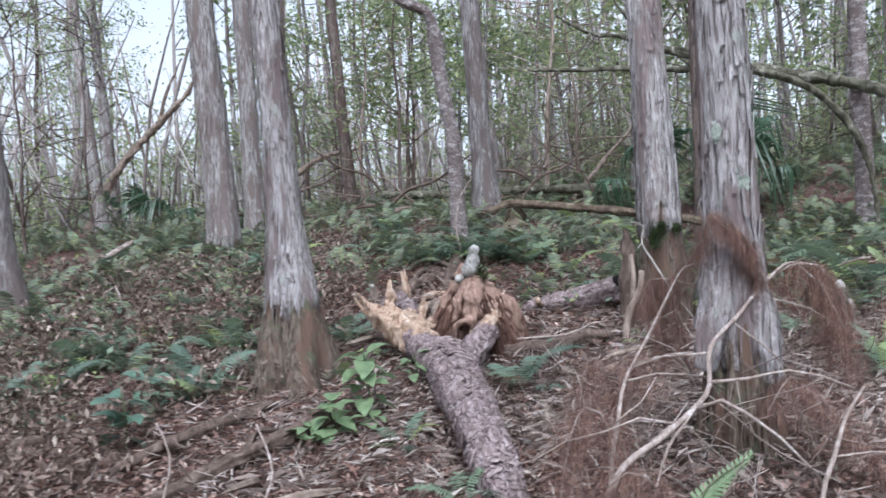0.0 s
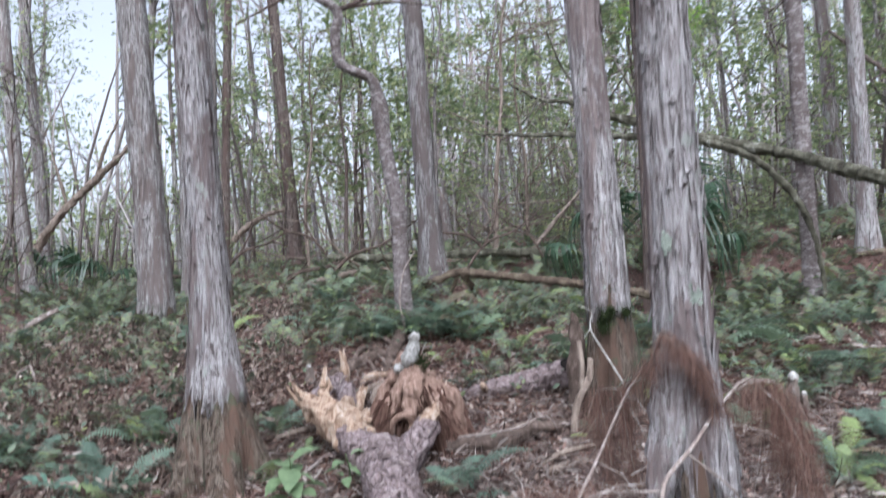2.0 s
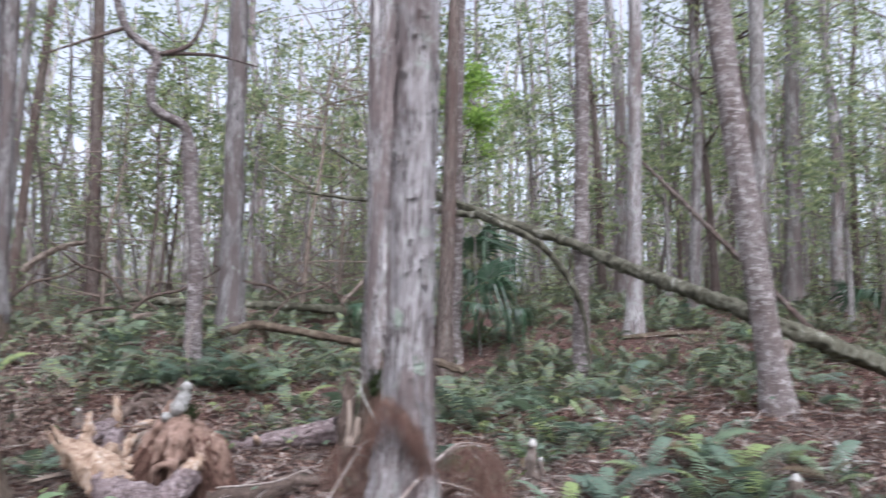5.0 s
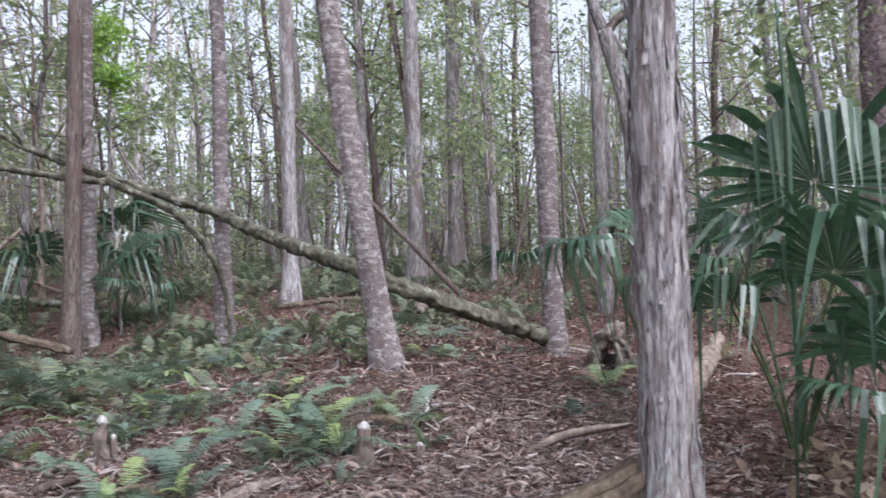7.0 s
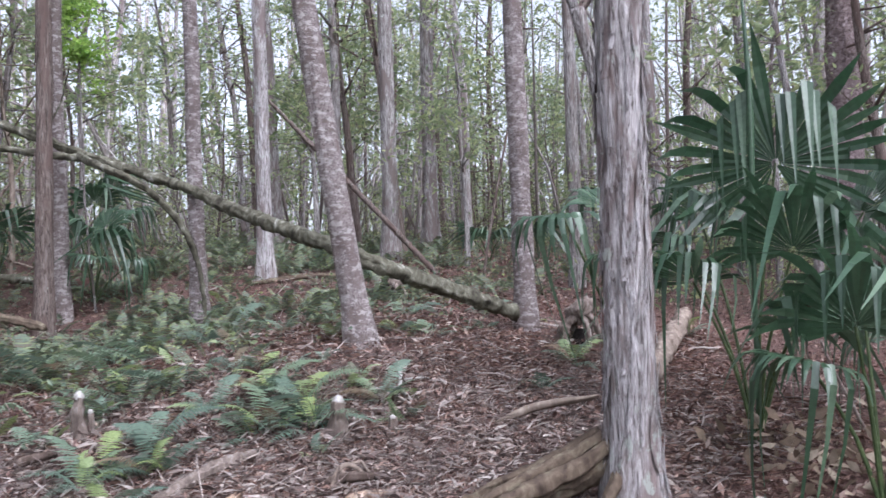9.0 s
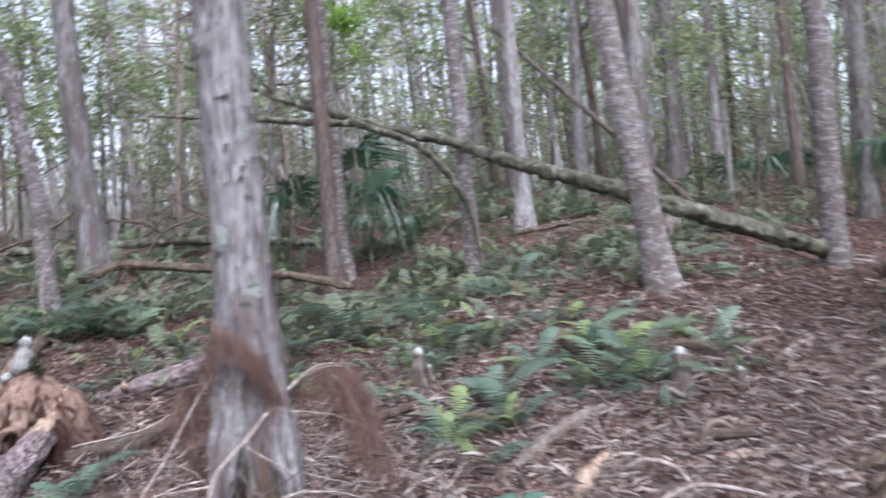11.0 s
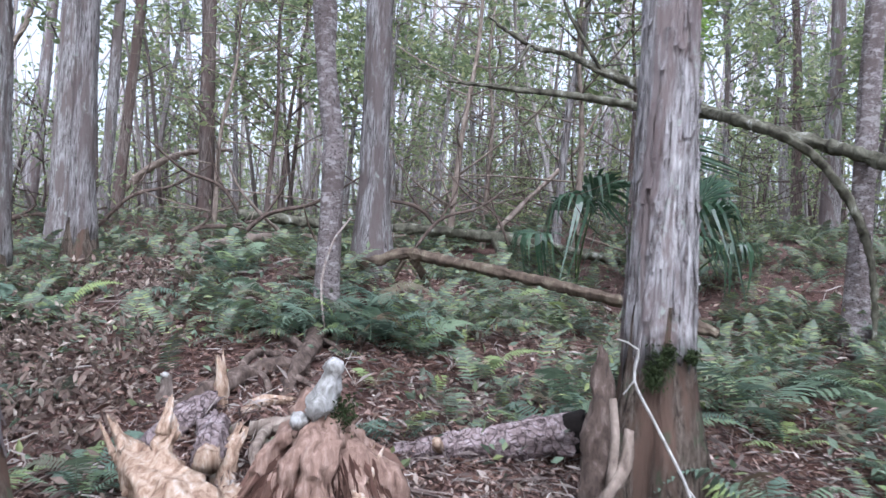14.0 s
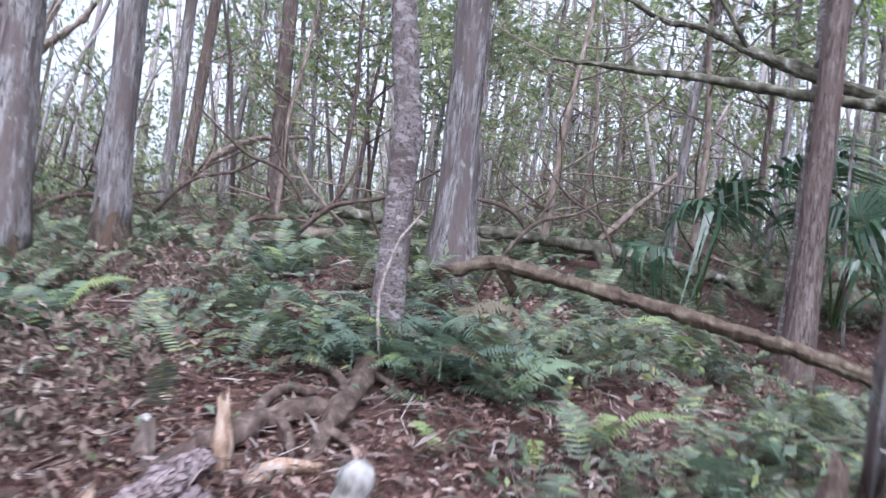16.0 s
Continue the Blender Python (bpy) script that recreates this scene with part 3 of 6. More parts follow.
rod_thing("fallen_limb", [(7.5, 4.42, 0.72, 0.070), (7.0, 4.5, 0.90, 0.074), (6.4, 4.52, 1.09, 0.075), (5.75, 4.56, 1.30, 0.074), (5.55, 5.05, 1.50, 0.070), (5.42, 5.89, 1.77, 0.067), (5.33, 6.58, 1.99, 0.064), (5.2, 7.24, 2.25, 0.061), (4.9, 7.8, 2.48, 0.056), (4.5, 8.2, 2.68, 0.051), (3.98, 8.6, 2.95, 0.044), (3.6, 8.8, 3.12, 0.038), (3.3, 9.0, 3.3, 0.032), (2.97, 9.15, 3.4, 0.025), (2.6, 9.4, 3.7, 0.010)],
          LIMB, "long fallen limb with mossy grey-green bark propped across trunks", "fallen limb", 28, 0.2, 0.008, (
              [(4.5, 8.2, 2.68, 0.040), (4.3, 8.32, 2.70, 0.042), (3.93, 8.5, 2.75, 0.040), (3.3, 8.85, 2.88, 0.033), (2.8, 9.15, 2.95, 0.024), (2.2, 9.5, 3.05, 0.01)],
              [(4.35, 8.3, 2.73, 0.035), (4.32, 7.75, 2.56, 0.04), (4.45, 7.35, 2.40, 0.04), (4.72, 7.2, 2.22, 0.038), (5.06, 7.15, 1.83, 0.034), (5.22, 7.1, 1.35, 0.028), (5.27, 7.1, 0.75, 0.02)],
              [(3.6, 8.8, 3.12, 0.02), (3.2, 8.75, 3.65, 0.014), (3.0, 8.7, 4.15, 0.006)],
              [(2.97, 9.15, 3.4, 0.018), (2.8, 9.1, 3.15, 0.012), (2.55, 9.1, 3.0, 0.005)],
              [(3.98, 8.6, 2.95, 0.02), (4.2, 8.5, 3.3, 0.012), (4.3, 8.4, 3.8, 0.005)]), 0.06)
rod_thing("bent_log", [(0.75, 7.7, 1.02, 0.03), (1.05, 7.76, 1.10, 0.04), (1.4, 7.8, 1.19, 0.043), (1.62, 7.8, 1.265, 0.045), (1.72, 7.78, 1.27, 0.045), (1.85, 7.68, 1.25, 0.043), (2.25, 7.36, 1.18, 0.042), (2.69, 7.01, 1.09, 0.04), (3.1, 6.68, 1.0, 0.037), (3.5, 6.36, 0.86, 0.03)], BROWN_LOG, "bent brown log propped over the ferns", "log", 14, 0.2, 0.008, ([(1.7, 7.78, 1.25, 0.03), (1.85, 7.9, 1.05, 0.03), (1.9, 7.95, 0.75, 0.03)], [(1.65, 7.8, 1.22, 0.02), (1.55, 7.9, 1.0, 0.02), (1.5, 7.95, 0.75, 0.02)], [(1.2, 7.78, 1.13, 0.015), (0.95, 7.7, 1.35, 0.01), (0.85, 7.65, 1.6, 0.004)]), 0.06)
rod_thing("fallen_log", [(0.2, 10.3, 1.60, 0.05), (1.2, 10.35, 1.55, 0.055), (2.4, 10.4, 1.55, 0.06), (3.4, 10.3, 1.48, 0.065), (4.6, 10.2, 1.30, 0.05)], LIMB, "mossy log lying across the undergrowth", "log", 12, 0.14, 0.004, ([(1.2, 10.35, 1.55, 0.03), (0.9, 10.0, 1.2, 0.02), (0.8, 9.9, 0.9, 0.018)], [(3.0, 10.3, 1.5, 0.03), (3.1, 10.0, 1.1, 0.025), (3.15, 9.9, 0.8, 0.02)]))
rod_thing("fallen_log", [(-0.1, 9.9, 1.25, 0.03), (0.7, 9.8, 1.38, 0.045), (1.6, 9.6, 1.28, 0.05), (2.4, 9.5, 1.14, 0.04)], DEADWOOD, "dark log tangled in undergrowth", "log", 10, 0.14, 0.0, ([(0.7, 9.8, 1.38, 0.02), (0.3, 9.6, 1.75, 0.015), (0.1, 9.6, 2.1, 0.006)],))
rod_thing("leaning_snag", [(-5.35, 13.8, ground_z(-5.35, 13.8) - 0.05, 0.08), (-5.03, 13.8, 2.08, 0.075), (-4.52, 13.78, 2.77, 0.07), (-3.9, 13.76, 3.35, 0.06), (-3.3, 13.75, 3.95, 0.04), (-3.0, 13.7, 4.6, 0.015)], DEADWOOD, "broken dead tree leaning through the wood", "dead tree", 10, 0.14, 0.0, ([(-3.9, 13.76, 3.35, 0.035), (-3.7, 13.7, 3.9, 0.03), (-3.4, 13.7, 4.5, 0.012)], [(-4.4, 13.78, 2.85, 0.03), (-4.5, 13.7, 3.4, 0.02), (-4.7, 13.7, 4.2, 0.008)]))
rod_thing("leaning_snag", [(-2.2, 14.67, ground_z(-2.2, 14.67) - 0.05, 0.07), (-2.0, 14.65, 1.9, 0.06), (-1.55, 14.62, 2.38, 0.055), (-1.05, 14.57, 2.66, 0.045), (-0.38, 14.5, 2.76, 0.025), (0.1, 14.5, 2.7, 0.008)], DEADWOOD, "pale crooked dead branch rising from the ground", "dead branch", 10)
rod_thing("dead_branch", [(3.0, 10.9, ground_z(3.0, 10.9), 0.035), (3.5, 10.9, 1.95, 0.03), (4.1, 10.9, 2.6, 0.022), (4.5, 10.9, 3.3, 0.008)], DEADWOOD, "bare grey branch slanting up out of brush", "dead branch", 8)
rod_thing("leaning_pole", [(8.9, 7.4, ground_z(8.9, 7.4), 0.04), (8.4, 7.9, 2.0, 0.04), (7.7, 8.6, 3.1, 0.035), (7.0, 9.3, 4.2, 0.02)], BARK_BROWN, "thin brown dead pole leaning between trunks", "dead branch", 8)
rod_thing("leaning_pole", [(9.6, 7.2, ground_z(9.6, 7.2), 0.02), (9.8, 7.1, 2.3, 0.02), (10.2, 6.9, 4.2, 0.012)], BARK_BROWN, "thin brown sapling leaning to one side", "sapling", 8)


def forked_log():
    """Broken pine trunk whose fork ends in two splintered prongs."""
    ob = thing("forked_log", (0.8, 3.0, ground_z(0.8, 3.0)), "fallen forked log with flaking grey bark and splintered orange prongs", "log")
    body = [(0.93, 2.25, -0.20, 0.055), (0.87, 2.6, -0.05, 0.085), (0.82, 3.1, 0.10, 0.112), (0.78, 3.6, 0.16, 0.132), (0.75, 4.0, 0.20, 0.145), (0.75, 4.2, 0.23, 0.13)]
    solid("stem", *gnarl(tube(body, 56, 0.022, 0.12, 0.018, 3), 0.016, 14), BARK_PINE, ob, "flaking grey bark")
    left = [(0.72, 4.05, 0.21, 0.115), (0.60, 4.28, 0.29, 0.105), (0.50, 4.48, 0.36, 0.09)]
    right = [(0.80, 3.98, 0.20, 0.105), (0.92, 4.16, 0.29, 0.082), (1.01, 4.30, 0.37, 0.066)]
    solid("prong", *gnarl(tube(left, 36, 0.02, 0.15, 0.015, 5), 0.02, 13), BARK_PINE, ob)
    solid("prong", *gnarl(tube(right, 36, 0.02, 0.15, 0.012, 6), 0.018, 13), BARK_PINE, ob)
    def torn(pts, seed):
        """Broken end: a ragged shell with separate long splinters."""
        rng = np.random.default_rng(seed)
        solid("splintered_end", *gnarl(tube(pts, 40, 0.012, 0.35, 0.012, seed, True, 0.05), 0.03, 11, seed), RAW, ob, "raw orange splintered wood")
        a, b = Vector(pts[-2][:3]), Vector(pts[-1][:3])
        d = (b - a).normalized()
        for k in range(9):
            o = Vector((rng.normal(0, 1), rng.normal(0, 1), rng.normal(0, 1))) * pts[-2][3] * 0.55
            s = a + o
            e = b + o * 0.9 + d * rng.uniform(-0.02, 0.09)
            solid("splinter", *tube([(*s, 0.014), (*s.lerp(e, 0.6), 0.010), (*e, 0.002)], 5, 0.03, 0.4, 0, k), RAW, ob)
    torn([(0.62, 4.27, 0.30, 0.10), (0.54, 4.42, 0.35, 0.115), (0.43, 4.60, 0.41, 0.10), (0.33, 4.72, 0.46, 0.075), (0.26, 4.80, 0.52, 0.045), (0.22, 4.84, 0.57, 0.012)], 7)
    torn([(0.47, 4.52, 0.34, 0.07), (0.52, 4.66, 0.33, 0.055), (0.55, 4.76, 0.34, 0.035)], 8)
    torn([(0.96, 4.24, 0.34, 0.06), (1.03, 4.34, 0.42, 0.05), (1.075, 4.41, 0.49, 0.034), (1.10, 4.45, 0.535, 0.012)], 9)
    torn([(0.43, 4.62, 0.41, 0.055), (0.40, 4.70, 0.50, 0.040), (0.395, 4.75, 0.58, 0.026), (0.40, 4.78, 0.63, 0.008)], 10)
    torn([(0.55, 4.42, 0.36, 0.075), (0.64, 4.54, 0.39, 0.055), (0.69, 4.62, 0.40, 0.025)], 12)
    rng = np.random.default_rng(5)
    # flat flakes of bark that stand proud of the stem
    flakes = []
    for _ in range(3):
        k = rng.uniform(0.7, 1.2, 6)
        vs = [(0.5 * k[i] * math.cos(i * 1.047), 0.8 * k[i] * math.sin(i * 1.047), 0) for i in range(6)]
        vs += [(p[0] * 0.8, p[1] * 0.8, 0.22) for p in vs]
        fs = [tuple(range(6, 12))] + [(i, (i + 1) % 6, 6 + (i + 1) % 6, 6 + i) for i in range(6)]
        me = bpy.data.meshes.new("bark_flake")
        me.from_pydata(vs, [], fs)
        me.materials.append(FLAKE)
        flakes.append(me)
    line = smooth_line(body, 0.02)
    for _ in range(260):
        q = line[rng.integers(2, len(line) - 2)]
        a = rng.uniform(-0.3, math.pi + 0.3)
        nrm = Vector((math.cos(a), 0, math.sin(a)))
        p = q.xyz + nrm * q.w * 1.0
        s = rng.uniform(0.028, 0.055)
        fl = new("bark_flake", flakes[rng.integers(0, 3)])
        fl.parent = ob
        fl.matrix_parent_inverse = ob.matrix_world.inverted()
        fl.matrix_basis = Matrix.Translation(p) @ nrm.to_track_quat("Z", "Y").to_matrix().to_4x4() @ pose(0, 0, 0, 0, 0, rng.uniform(0, 360)) @ Matrix.Diagonal((s, s, s * 0.35, 1))
    return ob


forked_log()


def root_mound():
    ob = thing("root_mound", (1.0, 4.6, ground_z(1.0, 4.6)), "upright mass of reddish fibrous roots with a white weathered knob", "root stump")
    rng = np.random.default_rng(21)
    top = Vector((0.97, 4.52, 0.74))
    core = [(0.97, 4.62, 0.0, 0.24), (0.96, 4.6, 0.25, 0.21), (0.955, 4.56, 0.5, 0.14), (0.94, 4.53, 0.68, 0.09), (0.94, 4.52, 0.75, 0.05)]
    solid("root_core", *gnarl(tube(core, 56, 0.016, 0.5, 0.03, 2), 0.045, 9), FIBRE, ob)
    for k in range(22):
        a = k * 2 * math.pi / 22 + rng.uniform(-0.15, 0.15)
        sp = rng.uniform(0.22, 0.30)
        foot = Vector((0.97 + sp * math.cos(a), 4.62 + sp * math.sin(a) * 0.9, rng.uniform(0.03, 0.12)))
        s = top + Vector((0.04 * math.cos(a), 0.04 * math.sin(a), rng.uniform(-0.25, -0.02)))
        m = s.lerp(foot, 0.45) + Vector((0.09 * math.cos(a), 0.09 * math.sin(a), rng.uniform(0.02, 0.12)))
        solid("root", *gnarl(tube([(*s, 0.03), (*m, rng.uniform(0.025, 0.05)), (*foot, 0.022)], 16, 0.014, 0.35, 0.008, k), 0.03, 13, k), FIBRE, ob)
    # curled root at the front
    solid("root", *tube([(0.80, 4.34, 0.33, 0.018), (0.81, 4.31, 0.40, 0.02), (0.86, 4.29, 0.435, 0.021), (0.905, 4.29, 0.41, 0.018), (0.91, 4.3, 0.34, 0.014)], 12, 0.012, 0.3), FIBRE, ob)
    knob = [tube([(0.92, 4.50, 0.72, 0.045), (0.935, 4.49, 0.755, 0.05), (0.948, 4.48, 0.79, 0.044), (0.958, 4.475, 0.825, 0.034), (0.962, 4.47, 0.845, 0.030), (0.964, 4.47, 0.865, 0.032), (0.964, 4.47, 0.888, 0.027), (0.964, 4.47, 0.902, 0.008)], 28, 0.008, 0.35, 0.008, 5),
            tube([(0.855, 4.47, 0.655, 0.012), (0.855, 4.468, 0.675, 0.028), (0.858, 4.466, 0.695, 0.030), (0.86, 4.464, 0.715, 0.010)], 18, 0.008, 0.2, 0.003, 8),
            tube([(0.90, 4.45, 0.70, 0.015), (0.912, 4.44, 0.735, 0.032), (0.925, 4.44, 0.765, 0.026), (0.93, 4.445, 0.785, 0.008)], 18, 0.008, 0.3, 0.004, 9)]
    solid("weathered_knob", *gnarl(join(*knob), 0.012, 26), KNOB, ob, "bleached white knob of wood")
    tufts = [(0.995 + rng.normal(0, 0.03), 4.475 + rng.normal(0, 0.02), 0.715 + rng.normal(0, 0.035)) for _ in range(420)]
    solid("moss", *scatter_leaves(rng, tufts, 0.018, 0.004, 0.0, 0.2, 0.4), MOSS, ob, "olive moss beside the knob", smooth=False, kind="stuff")
    # fine hair roots
    strands = []
    for _ in range(3200):
        a = rng.uniform(0, 6.28)
        h = rng.uniform(0.15, 0.6)
        r = 0.30 * (1 - h / 0.85) + 0.06
        p = Vector((0.96 + r * math.cos(a), 4.58 + r * math.sin(a), h))
        d = Vector((0.10 * math.cos(a) + rng.normal(0, 0.02), 0.10 * math.sin(a) + rng.normal(0, 0.02), -rng.uniform(0.08, 0.22)))
        w = Vector((-math.sin(a), math.cos(a), 0)) * 0.0014
        e = p + d
        strands.append(([(p - w)[:], (p + w)[:], (p + d * 0.5 + w * 0.8 + Vector((0.02 * math.cos(a), 0.02 * math.sin(a), 0.02)))[:], e[:]], [(0, 1, 2), (0, 2, 3)]))
    solid("root_hair", *join(*strands), NEEDLE, ob, smooth=False, kind="stuff")


root_mound()
rod_thing("broken_log", [(0.52, 5.0, 0.42, 0.062), (0.52, 5.2, 0.44, 0.066), (0.515, 5.42, 0.46, 0.06)], BARK_PINE, "short grey-barked log with a pale broken end", "log", 28, 0.2, 0.01, (), 0.02, 91, 0.03)
rod_thing("splintered_stub", [(0.525, 4.94, 0.42, 0.05), (0.52, 5.02, 0.42, 0.055)], RAW, "pale torn end of a short log", "broken wood", 24, 0.3, 0.012, (), 0.015, 92, 0.03)
rod_thing("broken_branch", [(0.58, 5.0, 0.24, 0.05), (0.60, 5.12, 0.38, 0.042), (0.64, 5.22, 0.47, 0.02)], RAW, "broken stub of splintered pale wood", "branch", 16, 0.4, 0.015, (), 0.03, 3, 0.05)
rod_thing("surface_root", [(0.55, 5.5, 0.40, 0.03), (0.75, 5.35, 0.47, 0.035), (0.92, 5.3, 0.50, 0.03), (1.05, 5.5, 0.46, 0.025)], DEADWOOD, "gnarled grey root arching over leaves", "root", 10, 0.3, 0.0, ([(0.75, 5.35, 0.47, 0.025), (0.7, 5.1, 0.44, 0.022), (0.72, 4.95, 0.36, 0.018)],))
rod_thing("surface_root", [(1.1, 4.35, 0.22, 0.05), (1.4, 4.3, 0.23, 0.06), (1.65, 4.45, 0.27, 0.05), (1.9, 4.5, 0.24, 0.03)], DARKWOOD, "dark root half buried in needles", "root", 12, 0.25)


def hollow_log():
    ob = thing("hollow_log", (1.7, 5.2, ground_z(1.7, 5.2)), "grey-barked fallen log with a dark hollow end", "log")
    pts = [(1.30, 5.28, 0.36, 0.055), (1.5, 5.26, 0.39, 0.068), (1.8, 5.2, 0.45, 0.078), (2.06, 5.13, 0.51, 0.085)]
    solid("stem", *gnarl(tube(pts, 40, 0.02, 0.15, 0.012, 14, True, 0.03), 0.018, 12), BARK_PINE, ob)
    # solid ragged end, painted black for the shade of the opening
    solid("hollow_end_shade", *tube([(2.05, 5.13, 0.51, 0.085), (2.12, 5.10, 0.53, 0.09)], 18, 0.02, 0.3, 0.02, 4, True, 0.04), HOLLOW_SHADE, ob, "dark rotten hollow")
    solid("knot", *tube([(1.48, 5.2, 0.42, 0.03), (1.46, 5.14, 0.46, 0.02)], 10, 0.02, 0.3), RAW, ob)


hollow_log()
rod_thing("broken_stump", [(2.02, 4.72, 0.25, 0.06), (2.03, 4.73, 0.55, 0.055), (2.04, 4.74, 0.80, 0.04), (2.03, 4.74, 0.90, 0.012)], DARKWOOD, "dark splintered stump beside a cypress foot", "stump", 16, 0.35, 0.015, (), 0.03, 8, 0.05)
rod_thing("bare_root", [(1.90, 4.42, 0.22, 0.0224), (1.94, 4.45, 0.40, 0.0238), (2.03, 4.47, 0.54, 0.0224), (2.06, 4.52, 0.66, 0.0196)], DEADWOOD, "smooth tan root climbing out of the ground", "root", 14, 0.12, 0.0, ([(1.97, 4.46, 0.46, 0.0168), (2.0, 4.5, 0.64, 0.0168), (2.0, 4.54, 0.77, 0.0140)],), 0.03)
rod_thing("white_twig", [(2.03, 4.60, 0.985, 0.0028), (2.10, 4.56, 0.95, 0.0039), (2.08, 4.54, 0.84, 0.0050), (2.14, 4.47, 0.69, 0.0056), (2.22, 4.37, 0.49, 0.0056), (2.20, 4.32, 0.41, 0.0050), (2.02, 4.32, 0.33, 0.0039), (1.93, 4.3, 0.20, 0.0022)], WHITE, "bleached white twig leaning on a buttress", "twig", 8, 0.1, 0.0, ([(2.08, 4.54, 0.84, 0.0034), (2.03, 4.52, 0.79, 0.0022)], [(2.22, 4.37, 0.49, 0.0039), (2.30, 4.25, 0.35, 0.0028), (2.36, 4.15, 0.12, 0.0017)], [(2.20, 4.32, 0.42, 0.0034), (2.28, 4.2, 0.2, 0.0022)], [(2.05, 4.32, 0.34, 0.0022), (2.0, 4.25, 0.2, 0.0017)], [(2.32, 4.22, 0.3, 0.0022), (2.42, 4.1, 0.3, 0.0017), (2.48, 4.0, 0.15, 0.0017)]), 0.03)
rod_thing("dead_log", [(-1.0, 3.38, -0.10, 0.026), (-0.78, 3.57, -0.03, 0.036), (-0.55, 3.79, 0.02, 0.032), (-0.3, 3.95, 0.07, 0.026)], DARKWOOD, "rotting brown log in leaf litter", "log", 16, 0.45, 0.02, ([(-0.78, 3.57, -0.02, 0.02), (-0.72, 3.46, 0.02, 0.014), (-0.60, 3.38, 0.0, 0.006)],), 0.03, 31, 0.05)
rod_thing("dead_log", [(-0.8, 2.95, -0.20, 0.034), (-0.45, 3.2, -0.08, 0.044), (-0.14, 3.43, 0.01, 0.040), (0.05, 3.60, 0.06, 0.028)], DARKWOOD, "greyish rotting log in leaf litter", "log", 16, 0.45, 0.02, ([(-0.3, 3.31, -0.02, 0.02), (-0.28, 3.42, 0.04, 0.015), (-0.18, 3.52, 0.03, 0.006)],), 0.03, 32, 0.05)
rod_thing("surface_root", [(4.9, 1.45, 0.27, 0.085), (4.72, 1.6, 0.12, 0.075), (4.45, 1.72, 0.04, 0.068), (4.15, 1.75, -0.05, 0.055), (3.8, 1.7, -0.2, 0.045)], BROWN_LOG, "brown ridged split root running down from a cedar", "root", 26, 0.45, 0.03, (
    [(4.88, 1.52, 0.33, 0.03), (4.7, 1.70, 0.19, 0.034), (4.45, 1.84, 0.10, 0.026), (4.2, 1.95, 0.02, 0.012)], [(4.86, 1.40, 0.32, 0.03), (4.66, 1.52, 0.19, 0.036), (4.4, 1.63, 0.10, 0.034), (4.1, 1.66, 0.01, 0.028), (3.8, 1.62, -0.12, 0.018)],
    [(4.84, 1.46, 0.34, 0.022), (4.6, 1.62, 0.20, 0.026), (4.3, 1.72, 0.10, 0.020), (4.05, 1.74, 0.03, 0.010)], [(4.9, 1.36, 0.28, 0.03), (4.75, 1.36, 0.12, 0.026), (4.62, 1.38, -0.04, 0.02)]), 0.03, 9)
rod_thing("fallen_log", [(6.5, 8.45, ground_z(6.5, 8.45) + 0.03, 0.028), (7.2, 8.2, ground_z(7.2, 8.2) + 0.04, 0.034), (8.2, 7.85, ground_z(8.2, 7.85) + 0.03, 0.024)], BROWN_LOG, "brown log lying on the rise among ferns", "log", 14, 0.2, 0.01)
rod_thing("fallen_log", [(6.9, 2.6, 0.30, 0.08), (7.6, 2.95, 0.40, 0.09), (8.6, 3.4, 0.56, 0.085), (9.4, 3.8, 0.66, 0.07)], DEADWOOD, "pale log behind a palmetto", "log", 14, 0.15)


# ---- broken pieces of wood in the litter ----
# dug-up roots and broken wood lying beyond the root mound
def on_ground(*pts):
    """Points (x, y, height over the ground, radius) set on the ground."""
    return [(x, y, ground_z(x, y) + h, r) for x, y, h, r in pts]


rod_thing("surface_root", on_ground((0.24, 5.55, -0.02, 0.035), (0.36, 5.74, 0.05, 0.045), (0.52, 5.95, 0.06, 0.045), (0.66, 6.08, 0.06, 0.04), (0.82, 6.16, 0.05, 0.035), (0.98, 6.1, -0.02, 0.02)), DARKWOOD, "gnarled grey-brown root arching over leaf litter", "root", 20, 0.25, 0.01, (on_ground((0.63, 6.06, 0.06, 0.02), (0.7, 5.96, 0.05, 0.016), (0.74, 5.8, -0.01, 0.01)), on_ground((0.5, 5.93, 0.06, 0.02), (0.42, 6.1, 0.05, 0.016), (0.3, 6.2, -0.01, 0.008)), on_ground((0.55, 6.0, 0.06, 0.025), (0.62, 6.18, 0.10, 0.022), (0.76, 6.3, 0.04, 0.016))), 0.03, 71)
rod_thing("surface_root", on_ground((0.78, 5.82, -0.02, 0.03), (0.84, 6.02, 0.05, 0.045), (0.91, 6.25, 0.06, 0.05), (0.97, 6.5, 0.06, 0.045), (1.03, 6.72, 0.02, 0.03)), DARKWOOD, "weathered grey root sloping out of the ground", "root", 20, 0.25, 0.01, (on_ground((0.91, 6.25, 0.06, 0.022), (0.82, 6.42, 0.07, 0.018), (0.72, 6.6, 0.0, 0.01)), on_ground((0.96, 6.45, 0.06, 0.018), (1.08, 6.38, 0.05, 0.014), (1.16, 6.25, -0.01, 0.008)), on_ground((0.84, 6.0, 0.05, 0.022), (0.95, 5.9, 0.03, 0.016), (1.05, 5.78, -0.01, 0.01))), 0.03, 72)
